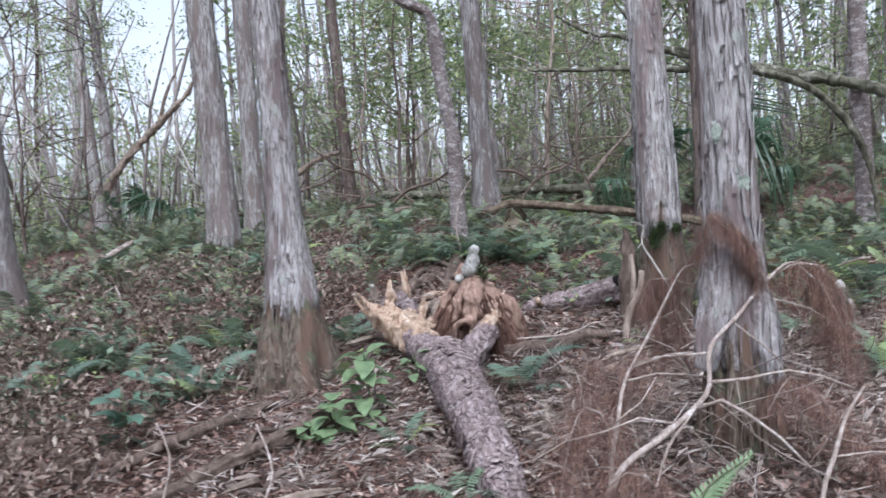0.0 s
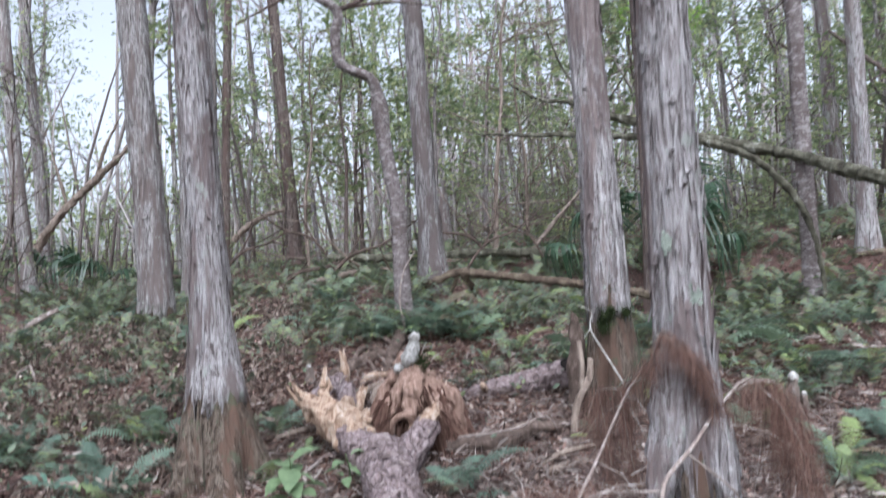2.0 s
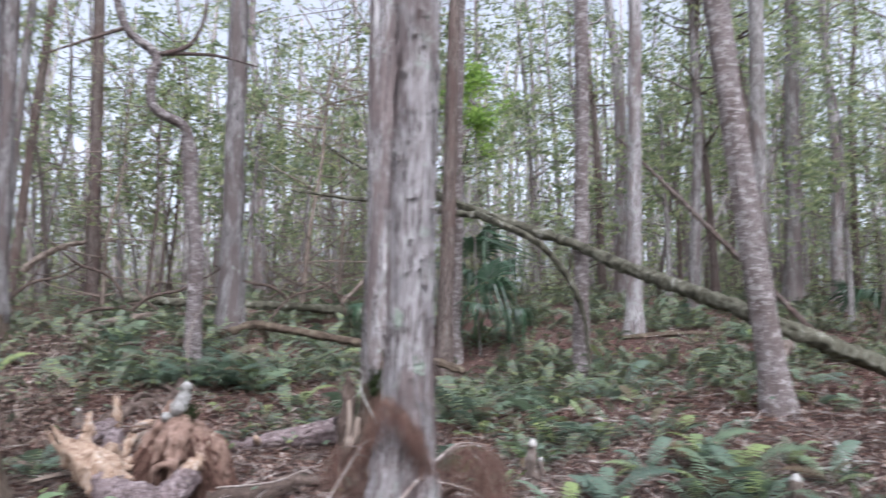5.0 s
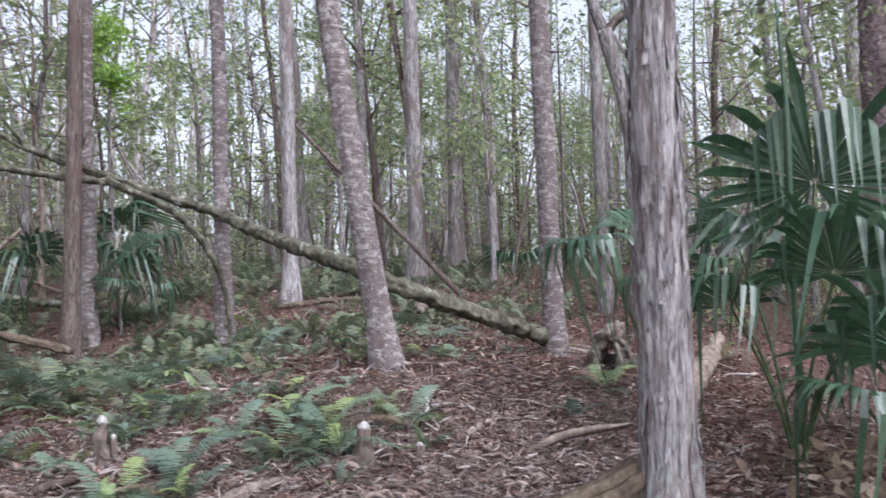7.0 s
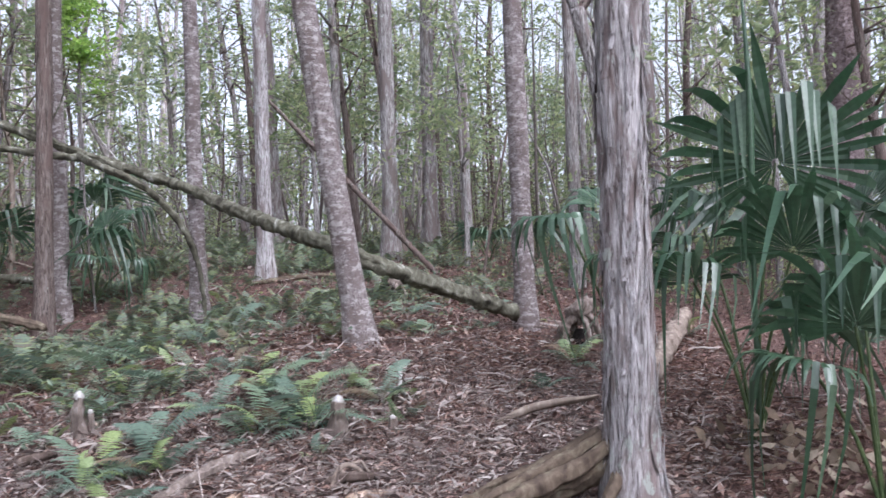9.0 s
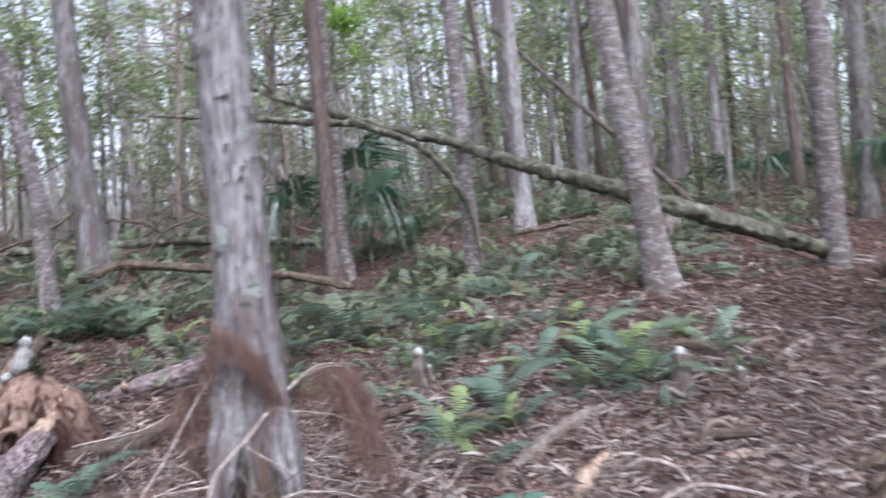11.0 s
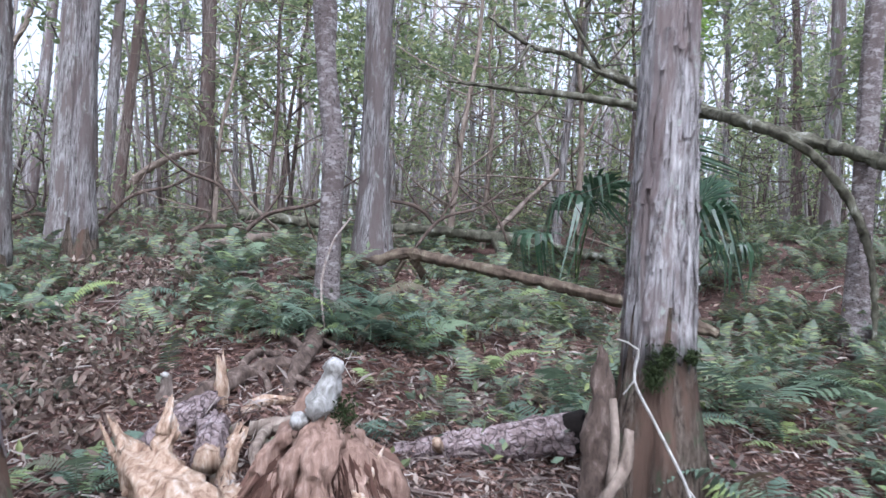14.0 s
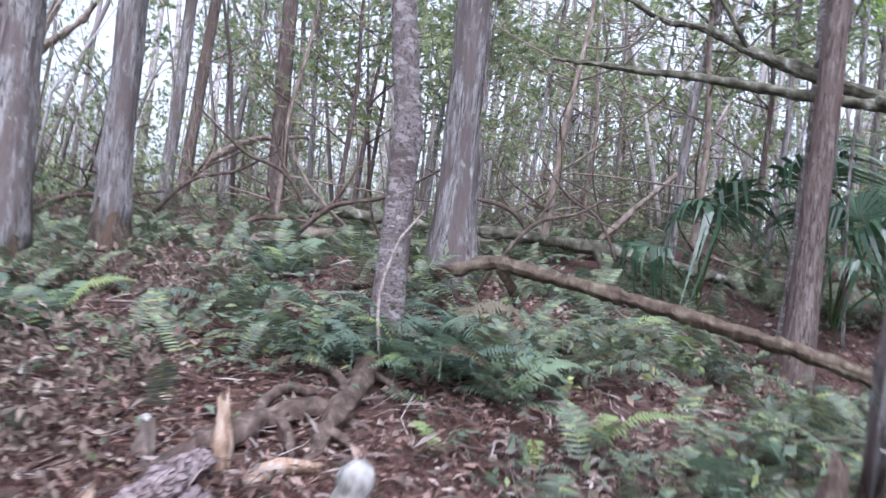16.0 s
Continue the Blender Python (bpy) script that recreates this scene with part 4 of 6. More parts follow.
rod_thing("broken_log", on_ground((0.22, 5.36, 0.03, 0.055), (0.34, 5.55, 0.05, 0.065), (0.44, 5.72, 0.06, 0.055)), BARK_PINE, "short broken log with flaking grey bark in litter", "log", 28, 0.25, 0.01, (), 0.02, 73, 0.04)
rod_thing("splintered_stub", on_ground((0.50, 5.80, -0.06, 0.034), (0.495, 5.82, 0.07, 0.032), (0.48, 5.84, 0.20, 0.020)), RAW, "orange splintered stub standing among roots", "broken wood", 20, 0.3, 0.012, (), 0.02, 74, 0.06)
rod_thing("wood_splinter", on_ground((0.60, 5.70, 0.01, 0.02), (0.70, 5.76, 0.03, 0.03), (0.82, 5.78, 0.02, 0.015)), RAW, "reddish piece of broken wood lying in litter", "broken wood", 18, 0.3, 0.01, (), 0.02, 75, 0.05)
# torn wood and rootlets in the hollow before the leaning tree
rod_thing("broken_log", on_ground((3.05, 2.88, 0.02, 0.035), (3.25, 2.95, 0.04, 0.042), (3.5, 3.02, 0.05, 0.04), (3.76, 3.08, 0.05, 0.03)), KNEE, "grey weathered log end lying in litter", "log", 24, 0.35, 0.015, (), 0.02, 81, 0.05)
rod_thing("broken_log", on_ground((3.12, 2.5, 0.0, 0.03), (3.27, 2.58, 0.04, 0.04), (3.42, 2.65, 0.05, 0.028)), RAW, "orange torn piece of rotten log in litter", "broken wood", 24, 0.4, 0.015, (), 0.02, 82, 0.06)
rod_thing("surface_root", on_ground((3.90, 2.52, -0.02, 0.010), (3.94, 2.52, 0.09, 0.013), (4.00, 2.50, 0.13, 0.013), (4.07, 2.46, 0.08, 0.011), (4.10, 2.42, -0.02, 0.010)), DEADWOOD, "pale rootlets arching over a dark hole", "root", 12, 0.25, 0.0, (on_ground((3.96, 2.52, 0.11, 0.010), (4.0, 2.46, 0.06, 0.009), (4.04, 2.40, -0.02, 0.008)), on_ground((4.0, 2.5, 0.13, 0.010), (4.1, 2.52, 0.12, 0.009), (4.16, 2.5, 0.02, 0.008)), on_ground((3.92, 2.52, 0.05, 0.008), (3.98, 2.44, 0.03, 0.007), (4.06, 2.38, 0.0, 0.006))), 0.03, 83)
rod_thing("wood_splinter", on_ground((3.86, 2.36, 0.01, 0.018), (3.98, 2.33, 0.03, 0.025), (4.12, 2.32, 0.02, 0.014)), RAW, "reddish piece of torn wood in litter", "broken wood", 18, 0.3, 0.01, (), 0.02, 84, 0.05)
rod_thing("bare_branch", on_ground((4.95, 3.3, 0.03, 0.012), (5.1, 3.45, 0.05, 0.016), (5.28, 3.7, 0.05, 0.014), (5.4, 3.9, 0.02, 0.008)), WHITE, "pale bare branch lying on the slope", "dead branch", 9, 0.15, 0.0, (on_ground((5.1, 3.45, 0.05, 0.008), (5.25, 3.40, 0.06, 0.006), (5.4, 3.42, 0.02, 0.004)),), 0.04)
rod_thing("bare_branch", on_ground((1.02, 6.5, 0.05, 0.006), (0.98, 6.6, 0.35, 0.009), (1.05, 6.62, 0.62, 0.008), (1.14, 6.6, 0.75, 0.004)), TWIG, "thin pale branch crooked against a trunk", "dead branch", 7, 0.1)
# bare boughs caught low between the trunks
for x, y, h, dx, dy, dz, r in ((0.1, 9.6, 0.10, 1.3, -0.3, 0.75, 0.022), (-0.5, 9.9, 0.15, 1.0, 0.4, 0.30, 0.026), (0.4, 10.4, 0.2, -1.2, -0.3, 0.9, 0.02), (1.9, 9.6, 0.1, 1.2, 0.3, 0.8, 0.018), (2.6, 10.6, 0.2, -1.3, -0.2, 0.55, 0.022), (-1.6, 11.6, 0.1, 1.4, 0.2, 0.9, 0.024), (-2.6, 11.0, 0.1, 1.2, 0.5, 0.3, 0.03), (3.2, 9.9, 0.15, -0.9, 0.2, 1.0, 0.015)):
    z = ground_z(x, y) + h
    side = Vector((dx, dy, dz))
    rod_thing("dead_branch", [(x, y, z - h - 0.03, r), (x + dx * 0.3, y + dy * 0.3, z + dz * 0.42, r * 0.95), (x + dx * 0.65, y + dy * 0.5, z + dz * 0.62, r * 0.75), (x + dx, y + dy, z + dz, r * 0.35)], DARKWOOD, "dark crooked dead bough caught in the brush", "dead branch", 9, 0.16, 0.0,
              ([(x + dx * 0.3, y + dy * 0.3, z + dz * 0.42, r * 0.6), (x + dx * 0.45, y + dy * 0.3, z + dz * 0.9, r * 0.4), (x + dx * 0.40, y, z + dz * 1.5, r * 0.15)], [(x + dx * 0.65, y + dy * 0.5, z + dz * 0.62, r * 0.5), (x + dx * 0.95, y, z + dz * 0.45, r * 0.3), (x + dx * 1.2, y, z + dz * 0.5, r * 0.12)]), 0.06)
CHUNK_KINDS = [rod_thing("wood_chunk", [(0, 0, 0, 0.012), (0.10, 0.01, 0.015, 0.018), (0.22, 0.0, 0.01, 0.010)], DARKWOOD, "dark broken piece of rotten wood in litter", "wood chunk", 14, 0.3, 0.01, (), 0.02, 41, 0.03),
               rod_thing("wood_chunk", [(0, 0, 0, 0.008), (0.13, 0.03, 0.02, 0.013), (0.30, 0.02, 0.01, 0.006)], DEADWOOD, "pale broken piece of dead wood in litter", "wood chunk", 14, 0.3, 0.01, (), 0.02, 42, 0.03),
               rod_thing("wood_chunk", [(0, 0, 0, 0.010), (0.16, 0.02, 0.03, 0.012), (0.34, -0.02, 0.02, 0.006)], DARKWOOD, "crooked brown stick end in litter", "wood chunk", 14, 0.4, 0.015, (), 0.015, 43, 0.04)]
crng = random.Random(3)
CHUNKS = [(1.3, 4.1), (1.55, 4.0), (1.75, 4.2), (1.5, 4.6), (1.95, 4.05), (2.5, 4.1), (2.7, 3.9), (1.2, 3.6), (0.3, 4.5), (0.45, 5.3), (0.35, 5.0), (0.15, 4.6), (3.3, 2.3), (3.6, 1.9), (4.1, 2.1), (3.9, 2.6), (5.2, 2.6), (5.9, 3.3), (-0.6, 3.1), (-0.2, 3.1), (-1.4, 3.9), (-0.9, 4.4), (2.9, 3.3), (1.3, 5.3), (2.3, 5.4), (0.2, 2.9)]
for i, (x, y) in enumerate(CHUNKS):
    m = pose(x, y, ground_z(x, y) + 0.015, crng.uniform(-15, 15), crng.uniform(-15, 15), crng.uniform(0, 360)) @ Matrix.Diagonal((crng.uniform(0.7, 1.5),) * 3 + (1,))
    if i < 3:
        CHUNK_KINDS[i].matrix_basis = m
    else:
        copy_thing(CHUNK_KINDS[i % 3], m)


# ---- cypress knees and stumps ----
def knee(x, y, h, r, seed, label="grey cypress knee with a pale rounded tip"):
    z = ground_z(x, y)
    ob = thing("cypress_knee", (x, y, z), label, "cypress knee", "cypress knees")
    k = 0.25 * r * math.sin(seed)
    solid("knee_body", *gnarl(tube([(x, y, z - 0.05, r * 1.5), (x + k, y, z + h * 0.25, r * 1.05), (x + k, y + k, z + h * 0.6, r * 0.8), (x, y, z + h * 0.85, r * 0.72)], 26, 0.015, 0.4, 0.010, seed), 0.014, 18, seed), KNEE, ob)
    solid("knee_tip", *gnarl(tube([(x, y, z + h * 0.83, r * 0.70), (x, y, z + h * 0.93, r * 0.6), (x, y, z + h, r * 0.2)], 18, 0.01, 0.3, 0.004, seed), 0.006, 30), WHITE, ob, "pale worn tip")


for i, (x, y, h, r) in enumerate([(4.32, 3.06, 0.27, 0.052), (4.62, 2.92, 0.12, 0.030), (3.12, 4.06, 0.30, 0.042), (3.19, 4.08, 0.17, 0.025), (0.22, 5.85, 0.15, 0.03), (0.98, 5.62, 0.07, 0.03)]):
    knee(x, y, h, r, i + 3)


def arched_stump(x, y, s, label, seed):
    """Old stump on bare roots, with a black solid as the shade underneath."""
    z = ground_z(x, y)
    ob = thing("old_stump", (x, y, z), label, "stump")
    rng = np.random.default_rng(seed)
    solid("stump_top", *gnarl(tube([(x - 0.12 * s, y, z + 0.30 * s, 0.10 * s), (x, y, z + 0.36 * s, 0.13 * s), (x + 0.14 * s, y, z + 0.40 * s, 0.09 * s)], 30, 0.02, 0.5, 0.02, seed, True, 0.05), 0.04 * s, 9), KNEE, ob)
    for k in range(6):
        a = k * 1.05 + rng.uniform(-0.2, 0.2)
        solid("root", *gnarl(tube([(x + 0.08 * s * math.cos(a), y + 0.06 * s * math.sin(a), z + 0.33 * s, 0.035 * s), (x + 0.2 * s * math.cos(a), y + 0.18 * s * math.sin(a), z + 0.2 * s, 0.032 * s), (x + 0.27 * s * math.cos(a), y + 0.24 * s * math.sin(a), z - 0.04, 0.03 * s)], 12, 0.02, 0.3, 0, k), 0.05 * s, 8, k), KNEE, ob)
    # solid black cone in place of a cavity: painted darkness below the roots
    solid("hollow", *tube([(x, y, z - 0.03, 0.14 * s), (x, y, z + 0.16 * s, 0.05 * s)], 14, 0.05, 0.2), HOLLOW_SHADE, ob, "dark hollow under the roots")


arched_stump(7.5, 3.75, 0.85, "grey hollow stump on arching roots", 4)
arched_stump(6.9, 6.6, 0.5, "small grey stump on roots above the ferns", 14)
arched_stump(7.35, 6.4, 0.55, "grey broken stump on bare roots", 15)
arched_stump(0.12, 8.5, 0.45, "weathered stump on roots among ferns", 9)


# ---- palmettos ----
def fan_leaf(rng, radius, segs=26, sweep=4.3, droop=0.5):
    """Pleated fan blade in the local xy plane, its hub at the origin, opening towards +x."""
    verts, faces = [], []
    for i in range(segs):
        a = -sweep / 2 + sweep * (i + 0.5) / segs + rng.normal(0, 0.018)
        half = sweep / segs * 0.5
        ln = radius * (0.82 + 0.18 * math.cos(a * 0.7)) * rng.uniform(0.84, 1.06)
        bend = droop * (rng.uniform(1.8, 3.4) if rng.random() < 0.3 else rng.uniform(0.2, 1.1))
        rows = []
        for t in (0.03, 0.30, 0.52, 0.68, 0.84, 1.0):
            d = ln * t
            wid = min(d * math.tan(half), ln * 0.72 * math.tan(half)) * (1 if t < 0.6 else (1.02 - t) / 0.42)
            z = 0.10 * ln * t - bend * ln * max(0, t - 0.5) ** 2 * 2.2 + 0.05 * ln * math.cos(a)
            d2 = d - bend * ln * max(0, t - 0.55) ** 2 * 0.8
            ca, sa = math.cos(a), math.sin(a)
            rows.append([(d2 * ca - s * wid * sa, d2 * sa + s * wid * ca, z + (0.0 if s else 0.22 * wid)) for s in (-1, 0, 1)])
        k = len(verts)
        for r in rows:
            verts += r
        for j in range(len(rows) - 1):
            for s in range(2):
                q = k + j * 3 + s
                faces.append((q, q + 1, q + 4, q + 3))
    return verts, faces


def hang(v, rng, rad, a):
    """Folds some segments of a fan, so that their tips hang straight down."""
    out = Vector((math.cos(a), math.sin(a), 0))
    for k in range(0, len(v), 18):
        pivot = v[k + 7].copy()
        if pivot.z < v[k + 1].z - 0.1 * rad or rng.random() > (0.42 if rad > 0.58 else 0.15):
            continue
        ln = rad * rng.uniform(0.75, 1.15)
        for j, u in ((3, 0.10), (4, 0.38), (5, 0.72)):
            mid = v[k + j * 3 + 1].copy()
            base = pivot + out * ln * (0.05 + 0.28 * u ** 0.6) - Vector((0, 0, ln * max(0.0, u - 0.06) * 0.95)) + Vector((0, 0, 0.05 * ln if j == 3 else 0))
            for s in range(3):
                v[k + j * 3 + s] = base + (v[k + j * 3 + s] - mid)
    return [p[:] for p in v]


def palmetto(x, y, leaves, label, seed=0, group="palmettos"):
    """leaves: hub height, turn in degrees, lean of the stalk, tilt of the blade, radius."""
    z = ground_z(x, y)
    rng = np.random.default_rng(seed)
    ob = thing("palmetto", (x, y, z), label, "palmetto", group)
    for h, turn, lean, tilt, rad, *place in leaves:
        a = radians(turn)
        hub = Vector(place) if place else Vector((x + lean * math.cos(a), y + lean * math.sin(a), z + h))
        knee_at = Vector((x, y, z)).lerp(hub, 0.5) + Vector((x - hub.x, y - hub.y, 0)) * 0.14
        solid("leaf_stalk", *tube([(x, y, z - 0.03, 0.014), (*knee_at, 0.011), (*hub, 0.008)], 7, 0.1), PALM_STEM, ob)
        v, f = fan_leaf(rng, rad, 36 if rad > 0.9 else 24 if rad > 0.4 else 18, 5.4 if rad > 0.9 else rng.uniform(3.4, 4.4), rng.uniform(0.7, 1.5))
        m = Matrix.Translation(hub) @ pose(0, 0, 0, 0, 0, turn) @ pose(0, 0, 0, rng.uniform(-12, 12), -tilt, 0)
        solid("fan_leaf", hang([m @ Vector(p) for p in v], rng, rad, a), f, PALM, ob, smooth=False)
    return ob


big_palm = palmetto(6.36, 1.47, [(0, 205, 0, 80, 0.93, 6.62, 1.37, 1.80), (0, 206, 0, 66, 0.66, 6.42, 1.20, 1.22), (0, 160, 0, 45, 0.62, 6.75, 2.00, 1.50), (0, 300, 0, 50, 0.75, 6.95, 0.98, 1.45), (0, 250, 0, 35, 0.60, 6.10, 1.05, 0.80), (0, 185, 0, 30, 0.55, 6.20, 1.75, 1.05), (0, 120, 0, 5, 0.55, 6.5, 2.0, 1.30)], "tall dark green palmetto with split drooping fans", 3)
solid("spear_leaf", *tube([(6.38, 1.46, 0.2, 0.014), (6.40, 1.43, 1.5, 0.018), (6.42, 1.42, 2.1, 0.022), (6.42, 1.42, 2.5, 0.016), (6.40, 1.43, 3.1, 0.003)], 8, 0.1), PALM, big_palm, "unopened dark green spear leaf")
palmetto(5.82, 0.56, [(0, 190, 0, 72, 0.62, 5.72, 0.60, 0.82), (0, 150, 0, 10, 0.5, 5.66, 0.80, 0.62), (0, 260, 0, 50, 0.6, 5.9, 0.3, 0.95), (0, 30, 0, 40, 0.55, 6.1, 0.7, 0.9)], "young green palmetto growing by dead leaves", 16)
palmetto(6.5, 2.5, [(1.35, 150, 0.45, -10, 0.55), (1.45, 60, 0.3, 30, 0.5), (1.0, 215, 0.4, 5, 0.45)], "green palmetto with hanging fan leaves behind a cedar", 5)
palmetto(7.4, 0.7, [(0.8, 170, 0.3, 40, 0.55), (0.6, 80, 0.35, 15, 0.5), (0.9, 240, 0.3, 55, 0.6)], "low green palmetto over dead leaves", 6)
palmetto(4.75, 9.2, [(0.75, 300, 0.25, 30, 0.5), (0.85, 200, 0.2, 55, 0.5), (0.55, 250, 0.45, -5, 0.45), (0.95, 20, 0.2, 60, 0.5), (0.5, 330, 0.45, 0, 0.45)], "dark green palmetto between trunks", 7)
palmetto(3.75, 9.6, [(0.75, 240, 0.3, 25, 0.5), (0.5, 200, 0.5, -15, 0.45), (0.9, 300, 0.2, 50, 0.5)], "dark palmetto with drooping fans", 8)
palmetto(5.3, 10.9, [(0.9, 250, 0.3, 40, 0.6), (0.7, 200, 0.5, 0, 0.55), (1.1, 300, 0.3, 70, 0.55), (0.8, 340, 0.5, 10, 0.5)], "broad green palmetto in the undergrowth", 9)
palmetto(-4.3, 12.6, [(0.5, 250, 0.3, 40, 0.5), (0.4, 320, 0.4, 20, 0.5), (0.55, 200, 0.3, 60, 0.5)], "bright green palmetto low in the brush", 10)
palmetto(-3.4, 11.9, [(0.35, 280, 0.3, 30, 0.5), (0.45, 230, 0.3, 60, 0.5), (0.3, 340, 0.4, 5, 0.45)], "pale green palmetto low in the brush", 11)
palmetto(10.8, 8.3, [(0.4, 200, 0.3, 30, 0.5), (0.4, 260, 0.35, 30, 0.5), (0.45, 140, 0.3, 50, 0.5)], "low palmetto between far trunks", 12)
palmetto(12.2, 8.6, [(0.4, 210, 0.3, 30, 0.5), (0.45, 270, 0.35, 40, 0.5)], "low palmetto between far trunks", 13)


# ---- ferns ----
def frond_mesh(name, rng, length, arch, pairs, width):
    """One arching frond along +x with paired leaflets on a thin midrib."""
    verts, faces = [], []

    def mid(t):
        return Vector((length * (t - 0.12 * t * t), 0.03 * length * math.sin(3 * t), length * (arch * t - 0.95 * arch * t * t)))
    for i in range(8):
        p, q = mid(i / 8), mid((i + 1) / 8)
        k = len(verts)
        verts += [(p.x, p.y - 0.002, p.z), (p.x, p.y + 0.002, p.z), (q.x, q.y + 0.002, q.z), (q.x, q.y - 0.002, q.z)]
        faces.append((k, k + 1, k + 2, k + 3))
    for i in range(pairs):
        t = 0.16 + 0.82 * i / (pairs - 1)
        w = width * length * math.sin(math.pi * (0.20 + 0.78 * t)) ** 0.8 * rng.uniform(0.85, 1.1)
        p = mid(t)
        for s in (-1, 1):
            h = 0.31 * length * 0.82 / (pairs - 1)
            tip = p + Vector((w * 0.30, s * w, -w * rng.uniform(0.10, 0.40)))
            m = p.lerp(tip, 0.5) + Vector((0, 0, w * 0.06))
            k = len(verts)
            verts += [(p.x - h, p.y, p.z), (p.x + h, p.y, p.z), (m.x + h * 1.15, m.y, m.z), tip[:], (m.x - h * 1.15, m.y, m.z)]
            faces += [(k, k + 1, k + 2, k + 4), (k + 4, k + 2, k + 3)]
    me = bpy.data.meshes.new(name)
    me.from_pydata(verts, [], faces)
    me.materials.append(FERN)
    return me


frng = np.random.default_rng(77)
FRONDS = [frond_mesh("frond", frng, 0.50, 0.75, 20, 0.19), frond_mesh("frond", frng, 0.44, 0.55, 18, 0.21), frond_mesh("frond", frng, 0.60, 0.85, 23, 0.16), frond_mesh("frond", frng, 0.48, 0.35, 19, 0.20), frond_mesh("frond", frng, 0.46, 1.05, 18, 0.20)]


def fern(x, y, size, count, label, seed):
    rng = np.random.default_rng(seed)
    z = ground_z(x, y)
    ob = thing("fern", (x, y, z), label, "fern", "ferns")
    for k in range(count):
        f = new("frond", FRONDS[rng.integers(0, len(FRONDS))])
        f.parent = ob
        s = size * rng.uniform(0.75, 1.2)
        f.matrix_basis = pose(0, 0, 0, 0, 0, k * 360 / count + rng.uniform(-25, 25)) @ pose(0, 0, 0, rng.uniform(-15, 15), rng.uniform(-45, 0), 0) @ Matrix.Diagonal((s, s, s, 1))
    return ob


FERN_TYPES = [fern(1.13, 3.80, 0.72, 8, "bright green fern beside a fallen log", 1), fern(0.47, 3.28, 0.6, 5, "pale green fern in leaf litter", 2), fern(0.72, 2.62, 0.65, 4, "grey-green fern over a fallen log", 3),
              fern(3.36, 5.65, 1.5, 8, "tall feathery green fern behind a cedar", 4), fern(0.30, 4.62, 0.42, 4, "small blue-green fern near splintered wood", 5)]
LABELS = ["bright green fern clump on the forest floor", "pale green fern among dead leaves", "grey-green fern low to the ground", "feathery green fern clump in the wood", "small blue-green fern in leaf litter"]
spots = [(-2.17, 5.95), (-1.67, 5.3), (-0.89, 5.23), (1.56, 6.4), (2.31, 6.94), (3.48, 7.4), (3.72, 5.41), (3.34, 4.38), (0.01, 7.92), (0.37, 8.39), (1.14, 8.18), (-0.48, 7.85), (2.57, 4.94), (-0.49, 6.45), (-0.7, 5.15), (1.49, 6.44), (1.9, 6.9), (2.56, 8.1), (1.33, 6.49), (0.98, 6.86), (1.28, 5.97), (1.59, 5.89), (1.9, 6.09), (1.63, 6.56), (2.42, 7.26)]
spots += [(4.06, 3.74), (4.48, 4.05), (4.4, 4.6), (4.2, 5.3), (4.77, 5.4), (4.02, 3.4), (3.07, 3.47), (3.2, 3.3), (4.23, 3.25), (2.88, 4.07), (5.3, 5.4), (3.33, 4.3), (4.25, 3.9), (3.9, 4.9), (3.6, 4.7)]
spots += [(-1.2 + 0.31 * (i % 5) - 1.5 * (i % 3 == 0), 4.1 + 0.23 * (i % 9)) for i in range(20)]
spots += [(2.02, 4.3), (2.66, 5.4), (2.96, 4.08), (3.35, 3.28), (1.35, 5.4), (4.0, 5.9)]
spots += [(3.83, 5.36), (4.3, 5.8), (4.52, 4.46), (4.58, 4.07), (5.39, 4.75), (6.82, 5.47), (7.71, 5.21), (3.83, 8.61), (3.4, 7.2), (4.67, 5.59), (3.6, 3.9), (4.25, 3.28), (4.85, 3.31), (3.78, 9.08), (4.12, 8.63), (3.94, 7.74), (2.73, 4.39), (4.39, 6.01), (4.77, 3.02), (3.3, 3.3), (2.95, 3.0)]
spots += [(3.56, 5.15), (4.25, 5.95), (5.03, 6.89), (3.89, 3.36), (4.34, 3.86), (4.99, 4.26), (4.08, 2.92), (3.39, 3.6), (3.17, 4.23), (3.89, 3.91), (5.37, 6.03), (5.89, 4.51), (6.14, 4.28), (7.0, 4.54), (3.24, 5.27), (3.97, 4.59), (4.88, 3.64), (4.31, 3.43), (4.44, 7.69)]
prng = random.Random(4)
spots += [(prng.uniform(-3.2, -0.5), prng.uniform(3.9, 7.8)) for _ in range(34)]


def fern_ground(x, y):
    """How thickly ferns grow: a belt behind the fallen log, thin on the bare rise and in the dry hollow."""
    d = 0.0
    if y > 5.2:
        d = 0.95 if -4 < x < 8 else 0.7
    elif x > 2.6 and y > 3.0:
        d = 0.8
    elif x < -0.6 and y > 3.6:
        d = 0.42
    if x > 5.2 and y < 4.7 + 0.35 * (x - 5.2):
        d = 0.10
    if y < 2.4 or (x < 2.6 and y < 4):
        d = 0.03
    if x < 1.6 and y < 6.6:
        d *= 0.7
    if -0.6 < x < 1.25 and y < 6.45:
        d *= 0.12

    if y > 11.5:
        d *= 0.45
    return d * (0.04 + 1.5 * max(0, noise.noise((x * 1.3, y * 1.3, 9)) + 0.12))


